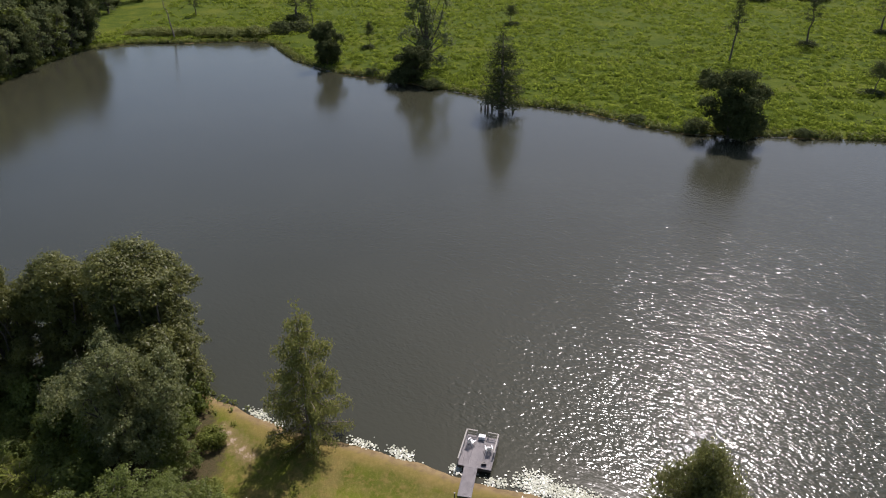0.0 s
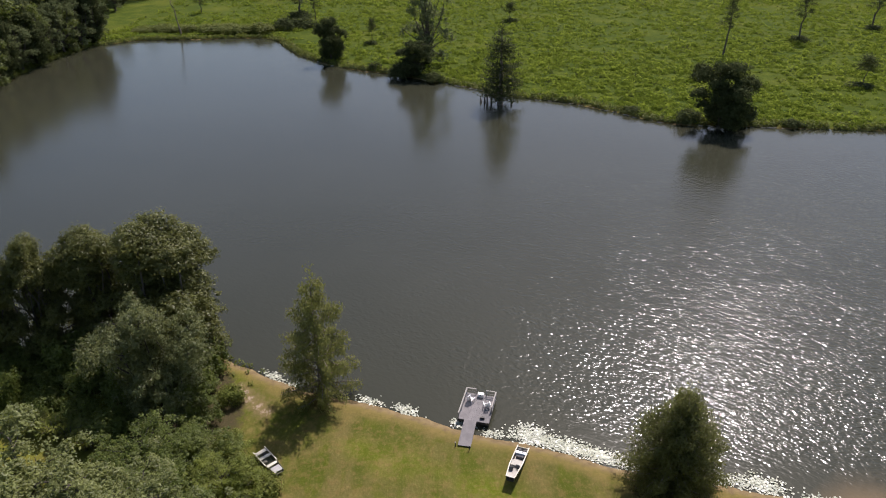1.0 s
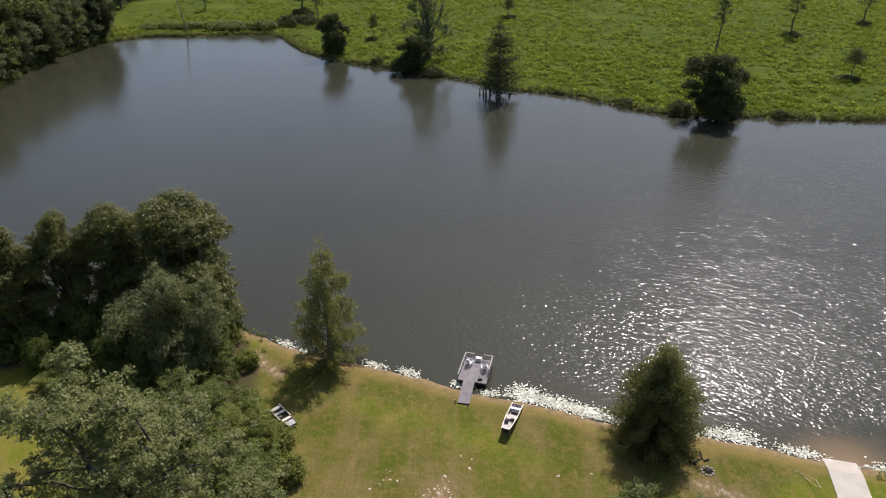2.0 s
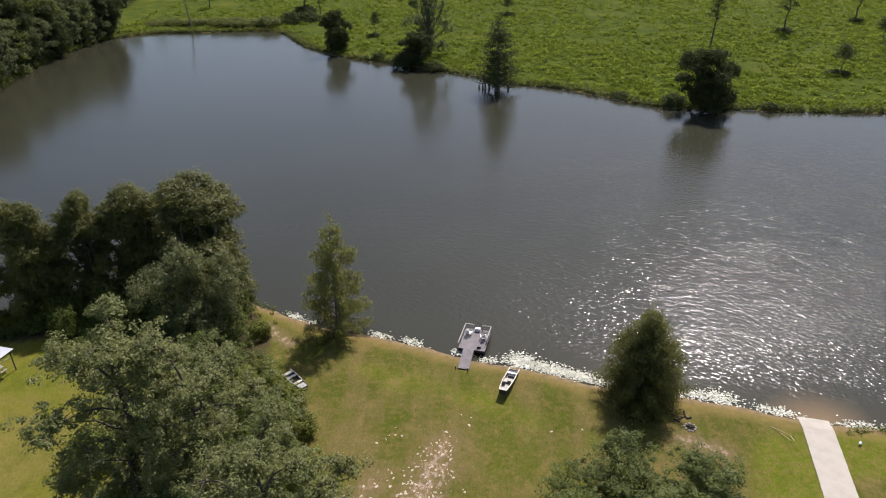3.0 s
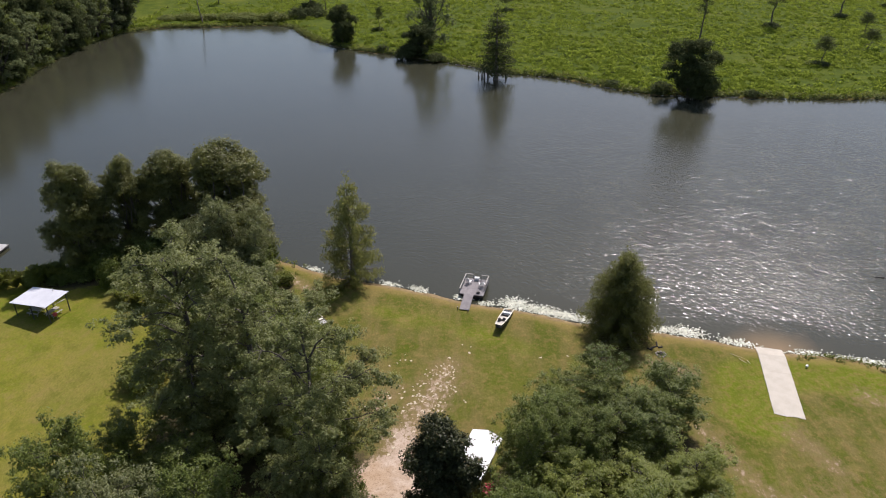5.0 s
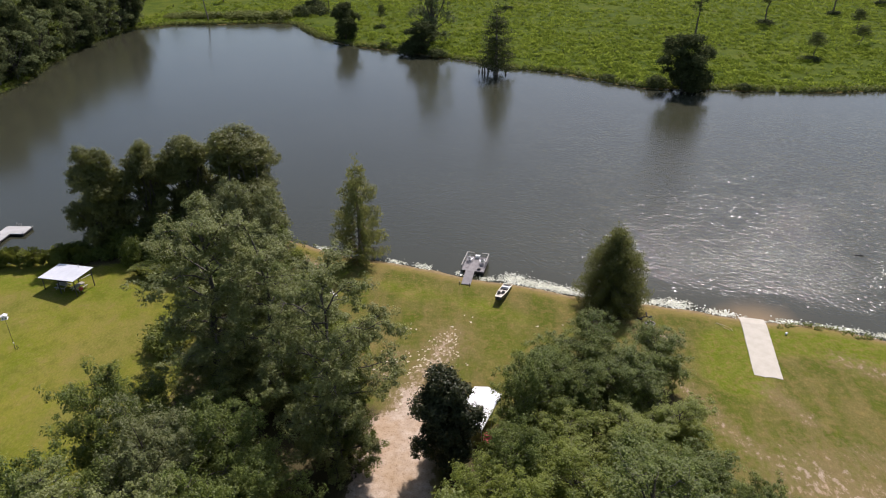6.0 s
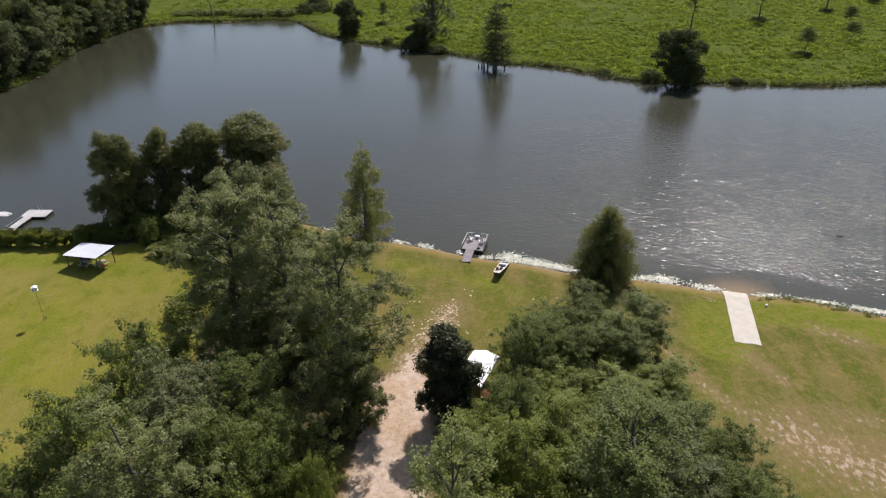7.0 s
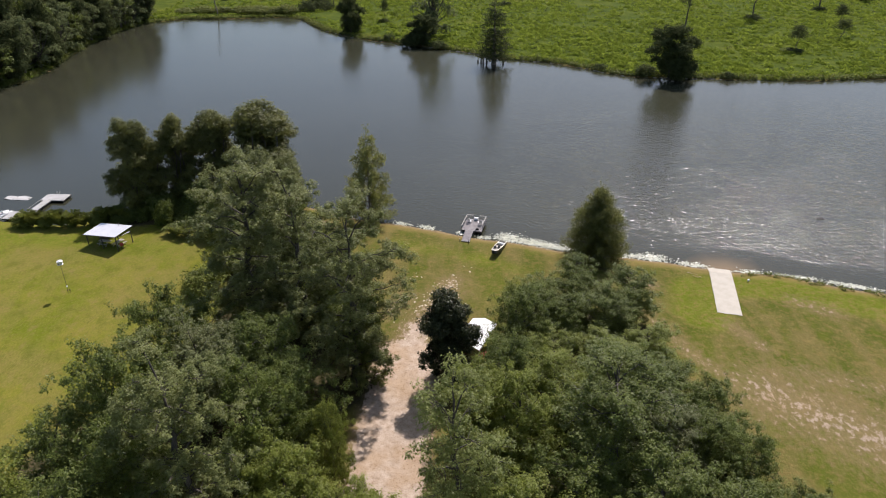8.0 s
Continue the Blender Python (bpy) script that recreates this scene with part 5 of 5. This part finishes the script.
def bird_house():
    """A white nesting house on top of a tall, thin pole with a white collar."""
    root = new("bird_house")
    bars("pole", FRAME, root, ((0, 0, -0.3), (0, 0, 5.0), 0.022))
    bars("guard", WHITE, root, ((0, 0, 1.05), (0, 0, 1.25), 0.07, 0.09), label="white collar on the pole")
    for dx, dy, h in ((0.22, 0.05, 0.7), (-0.12, 0.2, 0.55), (0.3, 0.28, 0.45)):
        bars("stake", FRAME, root, ((dx, dy, -0.1), (dx * 0.9, dy * 0.9, h), 0.03))
    body = one("house", WHITE, root, (0.66, 0.5, 0.44, 0, 0, 5.2), bevel=0.02)
    one("floor", WHITE, body, (0.82, 0.66, 0.04, 0, 0, 4.97))
    for sx in (-1, 1):
        one("roof", WHITE, body, (0.46, 0.66, 0.03, sx * 0.2, 0, 5.5, 0, sx * 24, 0))
        # no hole is cut: a black block gives the entrance's shaded inside
        one("dark_opening", CHAR, body, (0.12, 0.02, 0.14, sx * 0.18, -0.256, 5.14), label="black block in place of the entrance hole's shade")
    return tagged(root, "white bird house on a tall thin pole on the lawn", "bird house")


bird_house().matrix_basis = pose(-60.2, 36.8, 0, 0, 0, 25)


def west_dock():
    root = new("long_dock")
    for name, x0, y0, x1, y1, w in (("head", -81.2, 70.6, -81.2, 73.7, 4.7), ("walkway", -82.0, 70.6, -82.2, 65.2, 1.5), ("landing", -83.3, 65.4, -83.3, 62.2, 5.4)):
        ln = math.hypot(x1 - x0, y1 - y0)
        a = math.degrees(math.atan2(y1 - y0, x1 - x0)) - 90
        deck = one(name, FRAME, root, (w, ln, 0.22, 0, 0, 0), label="dark frame under pale boards")
        deck.matrix_basis = pose((x0 + x1) / 2, (y0 + y1) / 2, -0.02, 0, 0, a)
        n = int(ln / 0.16)
        for i in range(n):
            one("plank", PALE_DECK, deck, (w + 0.04, ln / n - 0.014, 0.04, 0, -ln / 2 + ln * (i + 0.5) / n, 0.14), bevel=0.006)
    for x, y in ((-83.4, 70.8), (-79.0, 70.8), (-83.4, 73.5), (-79.0, 73.5), (-82.9, 67.6), (-81.3, 67.6), (-80.8, 62.6), (-80.8, 65.2)):
        bars("pile", FRAME, root, ((x, y, -1.6), (x, y, 0.25), 0.1))
    for x in (-81.7, -81.1):
        bars("ladder_rail", METAL, root, ((x, 73.6, 0.1), (x, 73.6, 0.85), 0.025), ((x, 73.6, 0.85), (x, 74.0, 0.6), 0.025), ((x, 74.0, 0.6), (x, 74.0, -0.8), 0.025))
    for x0, y0, x1, y1 in ((-82.95, 70.2, -83.1, 65.6), (-81.25, 70.2, -81.4, 65.6)):
        bars("hand_rope", RAIL, root, ((x0, y0, 0.5), (x1, y1, 0.5), 0.02), ((x0, y0, 0), (x0, y0, 0.55), 0.03), ((x1, y1, 0), (x1, y1, 0.55), 0.03))
    return tagged(root, "pale plank dock with a wide head and a ladder", "dock")


west_dock()


def swim_mat():
    rng = np.random.default_rng(4)
    n, k = 22, 10
    verts, faces = [], []
    for i in range(n):
        for j in range(k):
            u, v = i / (n - 1) - 0.5, j / (k - 1) - 0.5
            verts.append((u * 5.2, v * 2.0 * (1 - 1.4 * u * u), 0.05 + 0.05 * math.sin(u * 11) + 0.03 * math.cos(v * 9 + u * 5)))
    for i in range(n - 1):
        for j in range(k - 1):
            a = i * k + j
            faces.append((a, a + k, a + k + 1, a + 1))
    ob = tagged(new("swim_mat", np_mesh("swim_mat", verts, faces, PALE_DECK, True)), "pale grey foam mat floating by the west dock", "mat")
    solidify = ob.modifiers.new("thickness", "SOLIDIFY")
    solidify.thickness = 0.06
    return ob


swim_mat().matrix_basis = pose(-89.2, 72.7, WATER_Z + 0.02, 0, 0, -6)


def pedal_boat():
    root = new("pedal_boat")
    for sx in (-1, 1):
        bm = bmesh.new()
        slab(bm, 0.5, 2.6, 0.5, (sx * 0.5, 0, 0.1), bevel=0.12)
        solid("hull", bm, WHITE, root)
    one("deck", WHITE, root, (1.4, 1.5, 0.1, 0, -0.1, 0.38), bevel=0.03)
    for sx in (-1, 1):
        one("seat", WHITE, root, (0.5, 0.5, 0.12, sx * 0.34, -0.3, 0.5), (0.5, 0.12, 0.5, sx * 0.34, -0.58, 0.72), bevel=0.04)
    bars("lever", BLACK, root, ((0, 0.2, 0.4), (0, 0.15, 0.8), 0.03))
    return tagged(root, "white pedal boat moored at the west dock", "boat", "boats")


pedal = pedal_boat()
pedal.matrix_basis = pose(-87.2, 65.0, WATER_Z + 0.1, 0, 0, -20)
copy_thing(pedal, pose(-87.9, 62.4, WATER_Z + 0.12, 0, 0, -35))


def canopy():
    """A white pitched canopy on metal poles."""
    root = new("canopy")
    w, d, eave, ridge = 3.4, 6.4, 2.55, 3.05
    for sx in (-1, 1):
        for y in (-d / 2 + 0.1, 0, d / 2 - 0.1):
            bars("pole", METAL, root, ((sx * (w / 2 - 0.06), y, 0), (sx * (w / 2 - 0.06), y, eave), 0.03))
    bm = bmesh.new()
    rows = []
    for i in range(17):
        y = -d / 2 + d * i / 16
        sag = 0.05 * math.sin(i / 16 * math.pi * 4) ** 2
        rows.append([bm.verts.new((x, y, z)) for x, z in ((-w / 2, eave - 0.28), (-w / 2, eave), (-w / 4, (eave + ridge) / 2 - sag), (0, ridge), (w / 4, (eave + ridge) / 2 - sag), (w / 2, eave), (w / 2, eave - 0.28))])
    for a, b in zip(rows[:-1], rows[1:]):
        for k in range(6):
            bm.faces.new((a[k], a[k + 1], b[k + 1], b[k]))
    top = solid("roof", bm, CANVAS, root, "white canvas roof")
    top.modifiers.new("thickness", "SOLIDIFY").thickness = 0.012
    bars("ridge_pole", METAL, root, ((0, -d / 2, ridge - 0.04), (0, d / 2, ridge - 0.04), 0.03))
    return tagged(root, "white canvas canopy on metal poles between the trees", "canopy")


canopy().matrix_basis = pose(1.05, 24.0, 0, 0, 0, -22)


def fire_ring():
    root = new("fire_pit")
    rng = np.random.default_rng(2)
    for i in range(9):
        a = i * 0.698
        bm = bmesh.new()
        bmesh.ops.create_icosphere(bm, subdivisions=1, radius=0.17)
        for v in bm.verts:
            v.co *= float(rng.uniform(0.8, 1.2))
            v.co.z *= 0.7
        s = solid("stone", bm, STONE, root)
        s.location = (math.cos(a) * 0.6, math.sin(a) * 0.6, 0.08)
    for i in range(5):
        a = i * 1.3
        bars("log", CHAR, root, ((math.cos(a) * 0.5, math.sin(a) * 0.5, 0.1), (-math.cos(a) * 0.25, -math.sin(a) * 0.25, 0.26), 0.08, 0.06))
    return tagged(root, "ring of stones round charred logs near the shore", "fire pit")


fire_ring().matrix_basis = pose(25.4, 44.9, 0.02)
for i, (x, y, s, a) in enumerate([(24.7, 46.3, 0.9, 30), (25.4, 47.1, 1.1, 80), (24.2, 46.0, 0.7, 140), (25.7, 46.4, 0.6, 10)]):
    root = new("burnt_log")
    bars("trunk", CHAR, root, ((-s / 2, 0, 0.12), (s / 2, 0.05, 0.13), 0.12, 0.1))
    bars("stub", CHAR, root, ((0.1, 0, 0.15), (0.2, 0.15, 0.36), 0.04, 0.02))
    root.matrix_basis = pose(x, y, 0, 0, 0, a)
    tagged(root, "short charred log on bare ground near the shore", "log", "charred logs")
for x, y, tilt, a in [(35.3, 44.2, 70, 8), (36.2, 43.9, 66, -14), (34.7, 45.2, 74, 30)]:
    root = new("fishing_pole")
    bars("stick", TAN, root, ((0, 0, 0), (0, 0, 1.9), 0.035, 0.02))
    bars("spike", METAL, root, ((0, 0, -0.25), (0, 0, 0.06), 0.03))
    root.matrix_basis = pose(x, y, 0.06, tilt, 0, a)
    tagged(root, "pale pole lying in the grass by the boat ramp", "pole", "pale poles")
root = new("bucket")
bars("pail", WHITE, root, ((0, 0, 0), (0, 0, 0.34), 0.13, 0.16))
bars("handle", METAL, root, ((-0.15, 0, 0.33), (0, 0, 0.42), 0.01), ((0, 0, 0.42), (0.15, 0, 0.33), 0.01))
root.matrix_basis = pose(43.1, 42.6, 0.18, 0, 80, 40)
tagged(root, "white bucket lying on its side by the boat ramp", "bucket")
root = new("driftwood")
bars("log", FRAME, root, ((-0.7, 0, -0.05), (0.7, 0.2, 0.1), 0.14, 0.09))
bars("branch", FRAME, root, ((0.1, 0.1, 0), (0.3, 0.5, 0.45), 0.05, 0.02), ((-0.3, 0, 0), (-0.45, -0.3, 0.4), 0.05, 0.02))
root.matrix_basis = pose(64.7, 66.4, WATER_Z, 0, 0, -20)
tagged(root, "dark driftwood log afloat on the pond", "log")


# floating leaves along the near waterline
def pads(rng, spots):
    parts = []
    a = np.arange(7) * 2 * np.pi / 7.6
    for x, y, reach, across, turn, count in spots:
        count = int(count * 1.7)
        u, v = rng.normal(size=count) * reach * 0.45, rng.normal(size=count) * across * 0.45
        c, s = math.cos(radians(turn)), math.sin(radians(turn))
        px, py = x + u * c - v * s, y + u * s + v * c
        keep = pond_distance(px, py) < 0.15
        for qx, qy in zip(px[keep], py[keep]):
            r = rng.uniform(0.05, 0.135)
            tx, ty = rng.normal(size=2) * 0.16
            w = rng.uniform(0, 6.28)
            ring = np.stack((qx + r * np.cos(a + w), qy + r * np.sin(a + w), WATER_Z + 0.03 + rng.uniform(0, 0.09) + r * (tx * np.cos(a + w) + ty * np.sin(a + w))), 1)
            parts.append((ring, np.arange(7)[None]))
    return join(parts)


rng = np.random.default_rng(9)
PADS = [(-24.6, 66.8, 1.9, 1.1, -28, 110), (-21.8, 65.5, 1.0, 0.6, -28, 30), (-11.8, 62.6, 1.8, 0.8, -18, 90), (-7.3, 61.1, 1.8, 0.9, -20, 120), (-1.3, 59.0, 0.9, 0.7, -25, 50), (2.8, 57.4, 1.6, 0.7, -18, 70),
        (7.2, 57.2, 2.6, 1.9, -16, 420), (10.5, 55.9, 3.2, 1.3, -20, 420), (14.5, 54.3, 3.6, 1.2, -22, 460), (18.5, 52.8, 2.6, 0.9, -18, 120), (26.5, 51.2, 2.6, 1.0, -5, 160), (30.2, 50.7, 3.0, 1.6, -18, 300),
        (36.2, 48.4, 3.0, 1.1, -15, 170), (44.6, 46.1, 2.6, 1.0, -6, 130), (51, 44.8, 4.5, 0.9, -14, 200), (58, 42.6, 5, 0.9, -20, 220), (66, 39.8, 6, 0.8, -15, 220)]
stuff("lily_pads", pads(rng, PADS), PAD, "lily pads crowded along the shore, paled by painted sun sheen", "lily pads")
